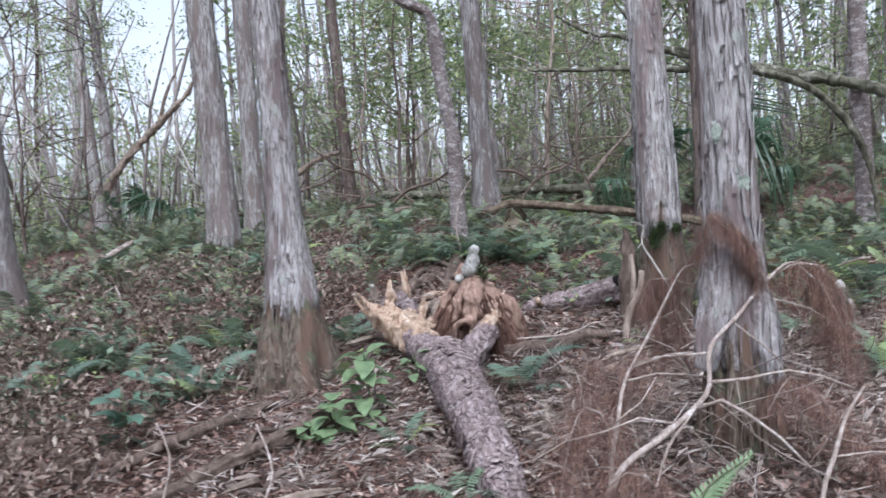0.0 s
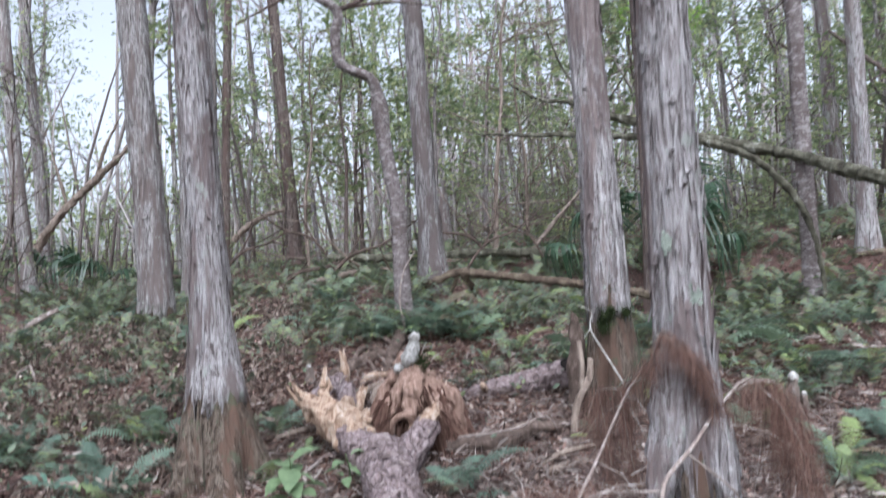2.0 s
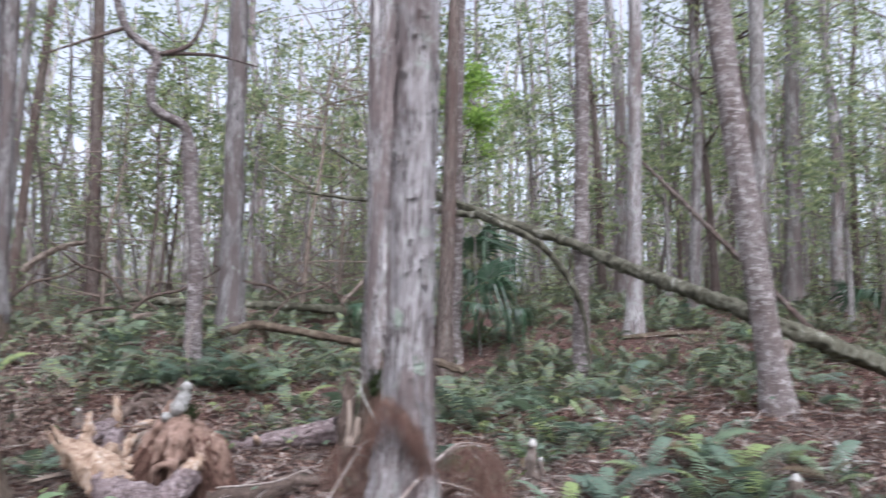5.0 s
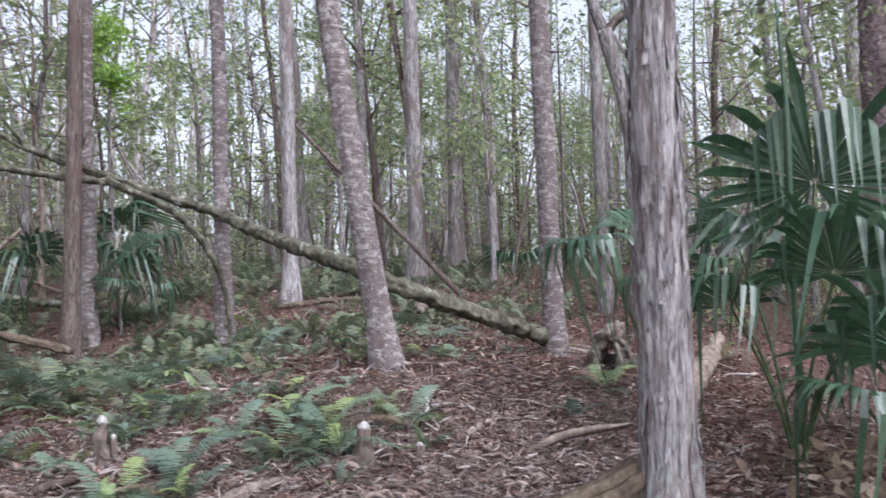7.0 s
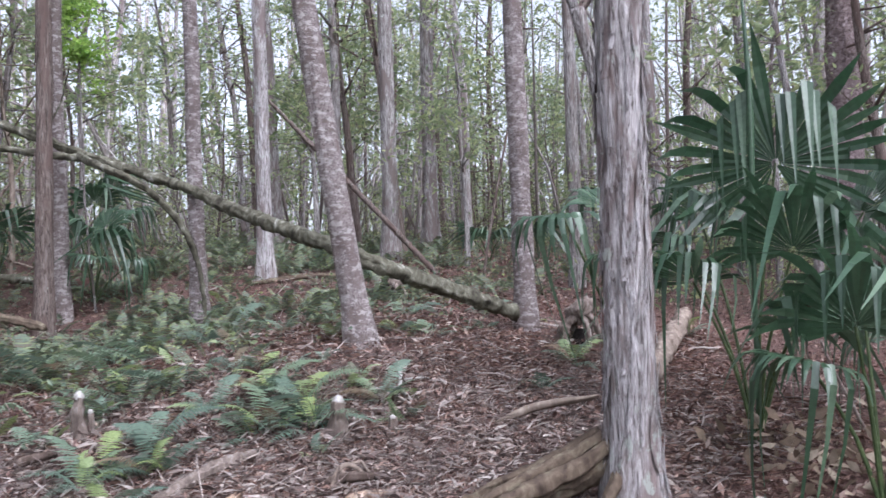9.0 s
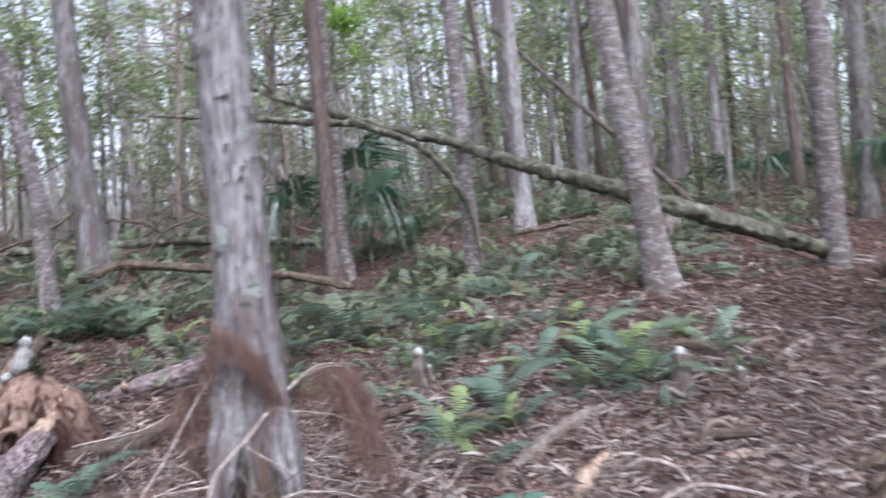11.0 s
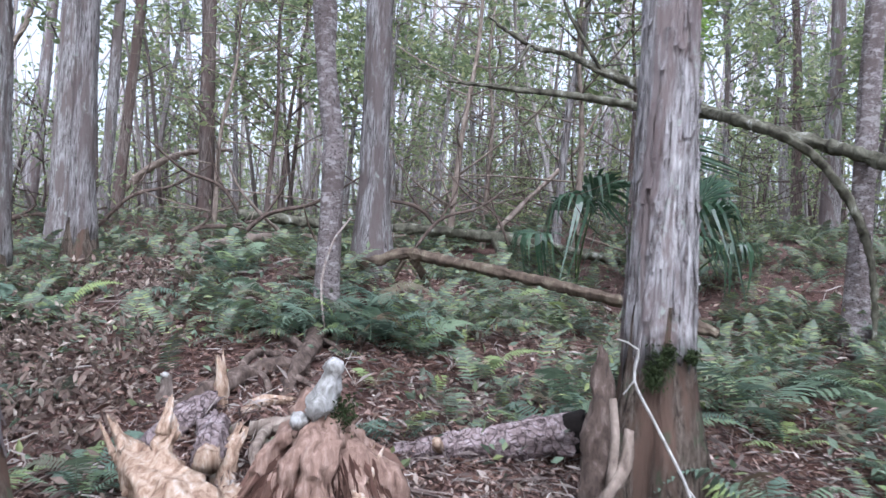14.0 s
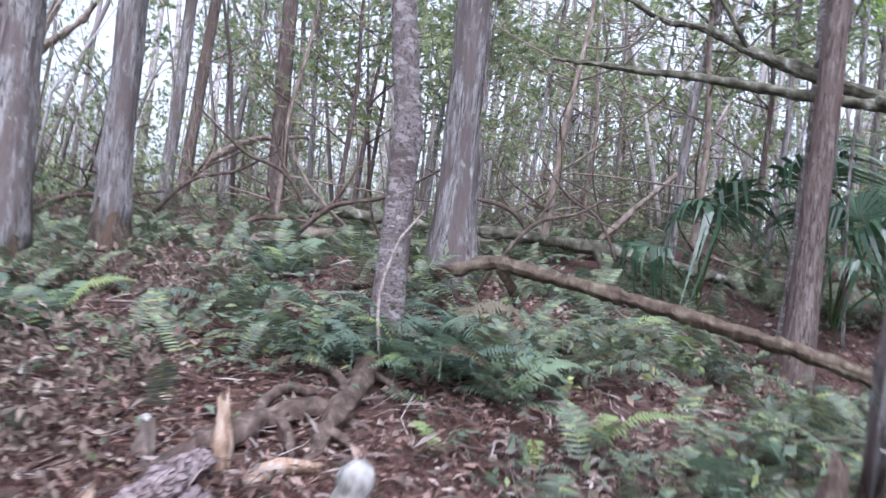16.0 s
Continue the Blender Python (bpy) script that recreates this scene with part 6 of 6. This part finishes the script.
# ---- litter ----
def litter():
    rng = np.random.default_rng(8)
    pts = []
    while len(pts) < 88000:
        x, y = rng.uniform(-5, 12.5), rng.uniform(-0.5, 9.5)
        near = max(0.30, 1.15 - 0.12 * math.hypot(x - 1.5, y - 2.2))
        if rng.random() < near:
            pts.append((x, y, ground_z(x, y) + rng.uniform(0.0, 0.035)))
    while len(pts) < 112000:
        x, y = rng.uniform(-9, 15), rng.uniform(-8, 0.2)
        pts.append((x, y, ground_z(x, y) + rng.uniform(0.0, 0.035)))
    pts = [pts[i] for i in rng.permutation(len(pts))]
    k = len(pts) // 2
    va, fa = scatter_leaves(rng, pts[:k], 0.066, 0.004, 0.55, 0.0, 0.42)
    vb, fb = scatter_leaves(rng, pts[k:], 0.036, 0.004, 0.5, 0.0, 0.5)
    v, f = join((va, fa), (vb, fb))
    tagged(solid("leaf_litter", v, f, LITTER, smooth=False), "brown and tan fallen leaves covering the ground", "leaf litter", kind="stuff")
    pts = []
    while len(pts) < 40000:
        x, y = rng.uniform(-3.5, 9), rng.uniform(0.8, 7.5)
        if noise.noise((x * 0.7, y * 0.7, 20)) > -0.1:
            pts.append((x, y, ground_z(x, y) + rng.uniform(0.0, 0.04)))
    v, f = scatter_leaves(rng, pts, 0.10, 0.004, 0.8, 0.0, 0.04)
    tagged(solid("needle_litter", v, f, NEEDLE, smooth=False), "rust-brown needles strewn over the ground", "needle litter", kind="stuff")
    # deep fine debris where the walk comes closest
    leaves, bits = [], []
    while len(leaves) < 46000:
        x, y = rng.normal(1.4, 1.5), rng.normal(3.4, 1.3)
        if rng.random() < 0.35:
            x, y = rng.normal(4.6, 1.2), rng.normal(2.6, 0.9)
        if y > 1.2:
            leaves.append((x, y, ground_z(x, y) + rng.uniform(0.0, 0.05)))
    va, fa = scatter_leaves(rng, leaves[:26000], 0.042, 0.004, 0.25, 0.1, 0.34)
    vb, fb = scatter_leaves(rng, leaves[26000:], 0.026, 0.004, 0.2, 0.0, 0.5)
    tagged(solid("leaf_debris", *join((va, fa), (vb, fb)), LITTER, smooth=False), "curled bits of dead leaf heaped on the ground", "leaf litter", kind="stuff")
    while len(bits) < 34000:
        x, y = rng.normal(1.4, 1.5), rng.normal(3.4, 1.3)
        if rng.random() < 0.4:
            x, y = rng.normal(4.8, 1.4), rng.normal(2.6, 1.0)
        if y > 1.2:
            bits.append((x, y, ground_z(x, y) + rng.uniform(0.005, 0.065)))
    va, fa = scatter_leaves(rng, bits, 0.11, 0.004, 0.7, 0.0, 0.035)
    tagged(solid("twig_debris", va, fa, TWIG_STUFF, smooth=False), "fine broken twigs and stalks in the litter", "twigs", kind="stuff")
    sticks = []
    for _ in range(1700):
        x, y = rng.uniform(-4.5, 9), rng.uniform(0.9, 9)
        a = rng.uniform(0, 6.28)
        ln = rng.uniform(0.10, 0.5)
        r = 0.0015 + 0.010 * rng.uniform(0, 1) ** 2.5
        p = []
        for t in (0, 0.5, 1):
            px, py = x + ln * t * math.cos(a + 0.6 * t), y + ln * t * math.sin(a + 0.6 * t)
            p.append((px, py, ground_z(px, py) + 0.015 + rng.uniform(0, 0.05), r * (1 - 0.5 * t)))
        sticks.append(tube(p, 5, 0.2))
    tagged(solid("twig_litter", *join(*sticks), TWIG_STUFF), "thin dead twigs lying on the leaves", "twigs", kind="stuff")


litter()


def stick(pts, label, r=0.008):
    n = len(pts)
    rod_thing("fallen_stick", [(x, y, ground_z(x, y) + h, r * (1 - 0.5 * i / n)) for i, (x, y, h) in enumerate(pts)], WHITE if "white" in label else TWIG, label, "stick", 7, 0.15, 0, (), 0.06)


stick([(4.75, 3.5, 0.02), (4.95, 3.35, 0.08), (5.0, 3.2, 0.03)], "pale white stick on brown litter", 0.012)
stick([(5.0, 3.0, 0.03), (5.4, 3.05, 0.05), (5.9, 2.9, 0.02)], "brown stick on the ground", 0.012)
stick([(3.2, 2.2, 0.02), (3.5, 2.15, 0.12), (3.8, 2.0, 0.03)], "curved grey stick over leaves", 0.014)
stick([(3.4, 2.5, 0.04), (3.45, 2.4, 0.13), (3.55, 2.3, 0.12), (3.58, 2.2, 0.02)], "crooked pale root loop over litter", 0.014)
stick([(1.15, 4.05, 0.22), (1.5, 4.25, 0.15), (1.7, 4.3, 0.2), (1.8, 4.4, 0.05)], "thin pale stick across the log", 0.008)
stick([(-0.6, 2.9, 0.02), (-0.55, 2.95, 0.25), (-0.62, 3.0, 0.4)], "thin upright pale twig", 0.006)
stick([(-0.15, 2.7, 0.03), (-0.1, 2.9, 0.15), (-0.2, 3.1, 0.3)], "thin curved pale twig", 0.006)
stick([(-2.2, 6.4, 0.0), (-2.15, 6.4, 0.25), (-2.05, 6.38, 0.3), (-2.0, 6.35, 0.15)], "pale hooked root standing in leaves", 0.015)
stick([(-3.2, 8.3, 0.02), (-2.9, 8.6, 0.2), (-2.7, 8.7, 0.3)], "pale dead log end in brush", 0.04)
stick([(7.1, 1.1, 0.0), (6.9, 1.2, 0.4), (6.85, 1.25, 0.6)], "tan dry stalk under a palmetto", 0.012)


def dry_leaves(x, y, seed):
    rng = np.random.default_rng(seed)
    c = [(x + rng.normal(0, 0.28), y + rng.normal(0, 0.22), ground_z(x, y) + abs(rng.normal(0.06, 0.12))) for _ in range(60)]
    tagged(solid("dry_leaf_pile", *scatter_leaves(rng, c, 0.11, 0.01, 0.3, 0.2, 0.5), DRY), "large curled tan dead leaves under a palmetto", "dead leaves", kind="stuff")


dry_leaves(6.35, 1.3, 1)
dry_leaves(6.25, 0.95, 2)
dry_leaves(6.0, 0.75, 3)


# ---- the wood behind: understorey, slim trees, far woods ----
def branchy(rng, h, r, leaves, low, spread, leaf, twigs, kind):
    """Young tree rooted at the origin, bark and leaves apart."""
    k = 9
    slant = rng.normal(0, 0.035, 2) * h
    wave = rng.uniform(0, 6.28, 4)
    amp = 0.012 * h + 0.05
    pts = []
    for i in range(k):
        t = i / (k - 1)
        pts.append((slant[0] * t + amp * t * (math.sin(5 * t + wave[0]) + 0.6 * math.sin(13 * t + wave[1])), slant[1] * t + amp * t * (math.sin(5 * t + wave[2]) + 0.6 * math.sin(13 * t + wave[3])), h * t - (0.2 if i == 0 else 0), r * (1 - 0.8 * t) * (1.25 if i == 0 else 1)))
    line = smooth_line(pts, 0.1)
    wood = [tube(pts, 8, 0.25, 0.12)]
    tips = []
    for _ in range(twigs):
        t = rng.uniform(low, 1.0)
        q = line[int(t * (len(line) - 1))]
        a = rng.uniform(0, 6.28)
        ln = spread * rng.uniform(0.5, 1.1) * (1.15 - 0.5 * t)
        d = Vector((math.cos(a), math.sin(a), rng.uniform(-0.1, 0.7)))
        e = q.xyz + d * ln
        m = q.xyz + d * ln * 0.5 + Vector((rng.normal(0, 0.14), rng.normal(0, 0.14), rng.normal(0, 0.14))) * ln
        wood.append(tube([(*q.xyz, max(q.w * 0.4, 0.006)), (*m, 0.008), (*e, 0.003)], 5, 0.3))
        for u in np.linspace(0.35, 1.1, 9):
            tips.append((q.xyz.lerp(e, float(u)))[:])
        for _ in range(2):
            u = rng.uniform(0.4, 0.9)
            b = q.xyz.lerp(e, u)
            e2 = b + Vector((rng.normal(0, 0.3), rng.normal(0, 0.3), rng.normal(0.05, 0.2)))
            wood.append(tube([(*b, 0.005), (*e2, 0.002)], 4, 0.5))
            for w in (0.4, 0.7, 1.0):
                tips.append(b.lerp(e2, w)[:])
    cents = np.array(tips)[rng.integers(0, len(tips), leaves)]
    return join(*wood), scatter_leaves(rng, cents, leaf, 0.10, 0.35)


def young_tree(seed, h, r, leaves, low, spread, leaf, twigs, material, name, label):
    rng = np.random.default_rng(seed)
    wood, green = branchy(rng, h, r, leaves, low, spread, leaf, twigs, name)
    ob = thing(name, (0, 0, 0), label, "tree", "woodland trees")
    solid("trunk", *wood, material, ob)
    solid("crown", *green, CROWN, ob, smooth=False)
    return ob


def bright_sapling():
    """Thin stem that carries one small lit crown."""
    rng = np.random.default_rng(77)
    x, y = 4.68, 8.9
    ob = thing("sapling", (x, y, ground_z(x, y)), "thin sapling with a small bright green crown", "tree")
    stem = [(x, y, ground_z(x, y) - 0.03, 0.016), (x - 0.1, y, 2.2, 0.013), (x - 0.15, y - 0.1, 3.4, 0.010), (x - 0.2, y - 0.1, 4.85, 0.004)]
    twigs, tips = [tube(stem, 8, 0.15, 0.1)], []
    for _ in range(22):
        b = Vector((x - 0.17, y - 0.1, rng.uniform(3.8, 4.75)))
        e = b + Vector((rng.normal(0, 0.3), rng.normal(0, 0.3), rng.uniform(-0.05, 0.3)))
        twigs.append(tube([(*b, 0.005), (*e, 0.002)], 5, 0.2))
        tips += [b.lerp(e, u)[:] for u in (0.35, 0.6, 0.8, 1.0)]
    solid("trunk", *join(*twigs), BARK_GREY, ob)
    cents = np.array(tips)[rng.integers(0, len(tips), 1300)]
    solid("crown", *scatter_leaves(rng, cents, 0.085, 0.06, 0.35), BRIGHT, ob, smooth=False)


bright_sapling()
KINDS = [young_tree(201, 5.0, 0.045, 1050, 0.22, 1.25, 0.115, 17, BARK_GREY, "understorey_tree", "slender understorey tree with small yellow-green leaves"),
         young_tree(202, 4.2, 0.035, 1000, 0.18, 1.2, 0.115, 16, BARK_BROWN, "understorey_tree", "leafy evergreen sapling in the undergrowth"),
         young_tree(203, 6.2, 0.05, 1050, 0.35, 1.4, 0.12, 19, BARK_GREY, "understorey_tree", "slim tree with an open green crown"),
         young_tree(204, 10.5, 0.10, 1050, 0.34, 1.6, 0.12, 26, BARK_GREY, "woodland_tree", "tall grey trunk with a thin leafy top"),
         young_tree(205, 11.0, 0.13, 1000, 0.42, 1.7, 0.12, 24, BARK_PALE, "woodland_tree", "tall pale trunk with a thin leafy top"),
         young_tree(206, 10.0, 0.085, 1050, 0.30, 1.5, 0.12, 26, BARK_BROWN, "woodland_tree", "tall brown trunk with sparse leaves"),
         young_tree(207, 3.2, 0.025, 260, 0.12, 1.1, 0.07, 34, BARK_BROWN, "bare_shrub", "tangled bare shrub with few leaves"),
         young_tree(208, 1.5, 0.018, 900, 0.05, 0.75, 0.07, 20, BARK_BROWN, "bush", "low leafy bush in the undergrowth"),
         young_tree(209, 4.5, 0.04, 120, 0.10, 1.9, 0.07, 40, DEADWOOD, "bare_tree", "bare grey understorey tree with tangled branches")]
wrng = random.Random(12)


def sky_gap(x, y):
    """A gap in the wood through which the bright sky shows."""
    return 1.80 < math.atan2(y + 0.4, x - 0.6) < 2.09 and math.hypot(x, y) > 13


def clear_of_path(x, y):
    """Keeps the wood out of the hollow that the walk crosses and off the measured trunks."""
    if (x - 1.5) ** 2 + (y - 3.0) ** 2 < 49 or (-2.5 < x < 8 and 0 < y < 9.3):
        return False
    return True


placed = []


def plant(kind, x, y, s):
    placed.append((x, y))
    copy_thing(KINDS[kind], pose(x, y, ground_z(x, y) - 0.03, wrng.uniform(-4, 4), wrng.uniform(-4, 4), wrng.uniform(0, 360)) @ Matrix.Diagonal((s, s, s, 1)))


# thick evergreen screen ahead, thinner to the sides
for _ in range(15):
    plant(wrng.choice((0, 1, 1, 2)), wrng.uniform(-2.2, 5.5), wrng.uniform(10.2, 18), wrng.uniform(0.8, 1.2))
for _ in range(4):
    plant(8, wrng.uniform(-1.5, 5.0), wrng.uniform(9.6, 14), wrng.uniform(0.7, 1.1))
n = 0
while n < 110:
    x, y = wrng.uniform(-14, 22), wrng.uniform(-6, 26)
    if clear_of_path(x, y) and math.hypot(x - 1.5, y - 3) > 8.0:
        plant(7, x, y, wrng.uniform(0.6, 1.5))
        n += 1
# leafy growth between the trunks of the rise
for _ in range(20):
    plant(wrng.choice((0, 1, 2, 2)), wrng.uniform(7.5, 21), wrng.uniform(9, 22), wrng.uniform(0.8, 1.35))
n = 0
while n < 60:
    x, y = wrng.uniform(-16, 24), wrng.uniform(-9, 24)
    if clear_of_path(x, y) and math.hypot(x - 1.5, y - 3) > 8.8:
        plant(wrng.choice((0, 1, 2, 2, 6, 6)), x, y, wrng.uniform(0.8, 1.3))
        n += 1
def open_patch(x, y):
    """The thicket ahead stands in a gap where few tall trees shade it."""
    return -3.5 < x < 6.5 and 8.5 < y < 19


# tall trees all round; those behind the walk are unseen, added to shape the light
n = 0
while n < 150:
    x, y = wrng.uniform(-18, 30), wrng.uniform(-12, 30)
    if (open_patch(x, y) or sky_gap(x, y)) and wrng.random() < 0.68:
        continue
    if clear_of_path(x, y) and math.hypot(x - 1.5, y - 3) > 8.2 and all((x - a) ** 2 + (y - b) ** 2 > 0.35 for a, b in placed):
        plant(wrng.choice((3, 4, 5, 3, 4)), x, y, wrng.uniform(0.75, 1.2))
        n += 1
n = 0
while n < 45:
    x, y = wrng.uniform(8, 30), wrng.uniform(-2, 24)
    if math.hypot(x - 1.5, y - 3) > 9.5 and all((x - a) ** 2 + (y - b) ** 2 > 0.35 for a, b in placed):
        plant(wrng.choice((3, 4, 5, 2)), x, y, wrng.uniform(0.8, 1.2))
        n += 1
for i, k in enumerate(KINDS):
    a = -2.4 + 0.35 * i
    x, y = 1 + 20 * math.cos(a), 4 + 20 * math.sin(a)
    k.matrix_basis = pose(x, y, ground_z(x, y) - 0.03, 0, 0, 40 * i)


def far_brush():
    """Pale bare stems and crossing twigs that fill the distance, too many to count."""
    rng = np.random.default_rng(55)
    rods = []
    for _ in range(1250):
        a, d = rng.uniform(-0.75, 2.9), rng.uniform(13, 36)
        x, y = 1.5 + d * math.cos(a), 2.5 + d * math.sin(a)
        z = ground_z(x, y)
        h = rng.uniform(0.8, 4.5) if rng.random() < 0.7 else rng.uniform(4, 9)
        lx, ly = rng.normal(0, 0.28) * h, rng.normal(0, 0.28) * h
        r = rng.uniform(0.008, 0.03) + 0.003 * h
        m = (x + lx * 0.35 + rng.normal(0, 0.12), y + ly * 0.35 + rng.normal(0, 0.12), z + h * 0.5)
        rods.append(tube([(x, y, z - 0.1, r), (*m, r * 0.8), (x + lx, y + ly, z + h, r * 0.25)], 5, 1.1))
        for _ in range(2):
            rods.append(tube([(*m, r * 0.45), (m[0] + rng.normal(0, 0.5), m[1] + rng.normal(0, 0.5), m[2] + rng.uniform(0, 0.8), r * 0.2)], 4, 2.0))
    ob = solid("far_brush", *join(*rods), BRUSH)
    tagged(ob, "pale bare stems and twigs filling the distant wood", "brush", kind="stuff")


far_brush()


def far_woods():
    rng = np.random.default_rng(99)
    trunks, cents = [], []
    for _ in range(620):
        a, d = rng.uniform(0, 6.28), rng.uniform(24, 75)
        x, y = 2 + d * math.cos(a), 4 + d * math.sin(a)
        if sky_gap(x, y) and rng.random() < 0.5:
            continue
        z = ground_z(x, y)
        h = rng.uniform(9, 15)
        r = rng.uniform(0.06, 0.17)
        lx, ly = rng.normal(0, 0.5), rng.normal(0, 0.5)
        trunks.append(tube([(x, y, z - 0.3, r * 1.3), (x + lx * 0.4, y + ly * 0.4, z + h * 0.45, r), (x + lx, y + ly, z + h, r * 0.5)], 6, 3.0))
        for _ in range(26):
            hh = rng.uniform(0.10, 1.0)
            cents.append((x + lx * hh + rng.normal(0, 1.2), y + ly * hh + rng.normal(0, 1.2), z + h * hh))
    for _ in range(13000):
        a, d = rng.uniform(0, 6.28), rng.uniform(19, 60)
        x, y = 2 + d * math.cos(a), 4 + d * math.sin(a)
        cents.append((x, y, ground_z(x, y) + rng.uniform(0, 1) ** 1.6 * 5.5))
    for _ in range(7000):
        a, d = rng.uniform(-0.1, 2.7), rng.uniform(17, 34)
        x, y = 2 + d * math.cos(a), 4 + d * math.sin(a)
        cents.append((x, y, ground_z(x, y) + rng.uniform(0, 1) ** 1.4 * 3.2))
    ob = thing("far_woods", (2, 40, ground_z(2, 40)), "distant wood of pale trunks and thin green crowns", "woods", kind="stuff")
    solid("trunks", *join(*trunks), BARK_PALE, ob)
    cs = np.repeat(np.array(cents), 5, axis=0)
    solid("crowns", *scatter_leaves(rng, cs, 0.19, 0.5, 0.3), CROWN, ob, smooth=False)


far_woods()
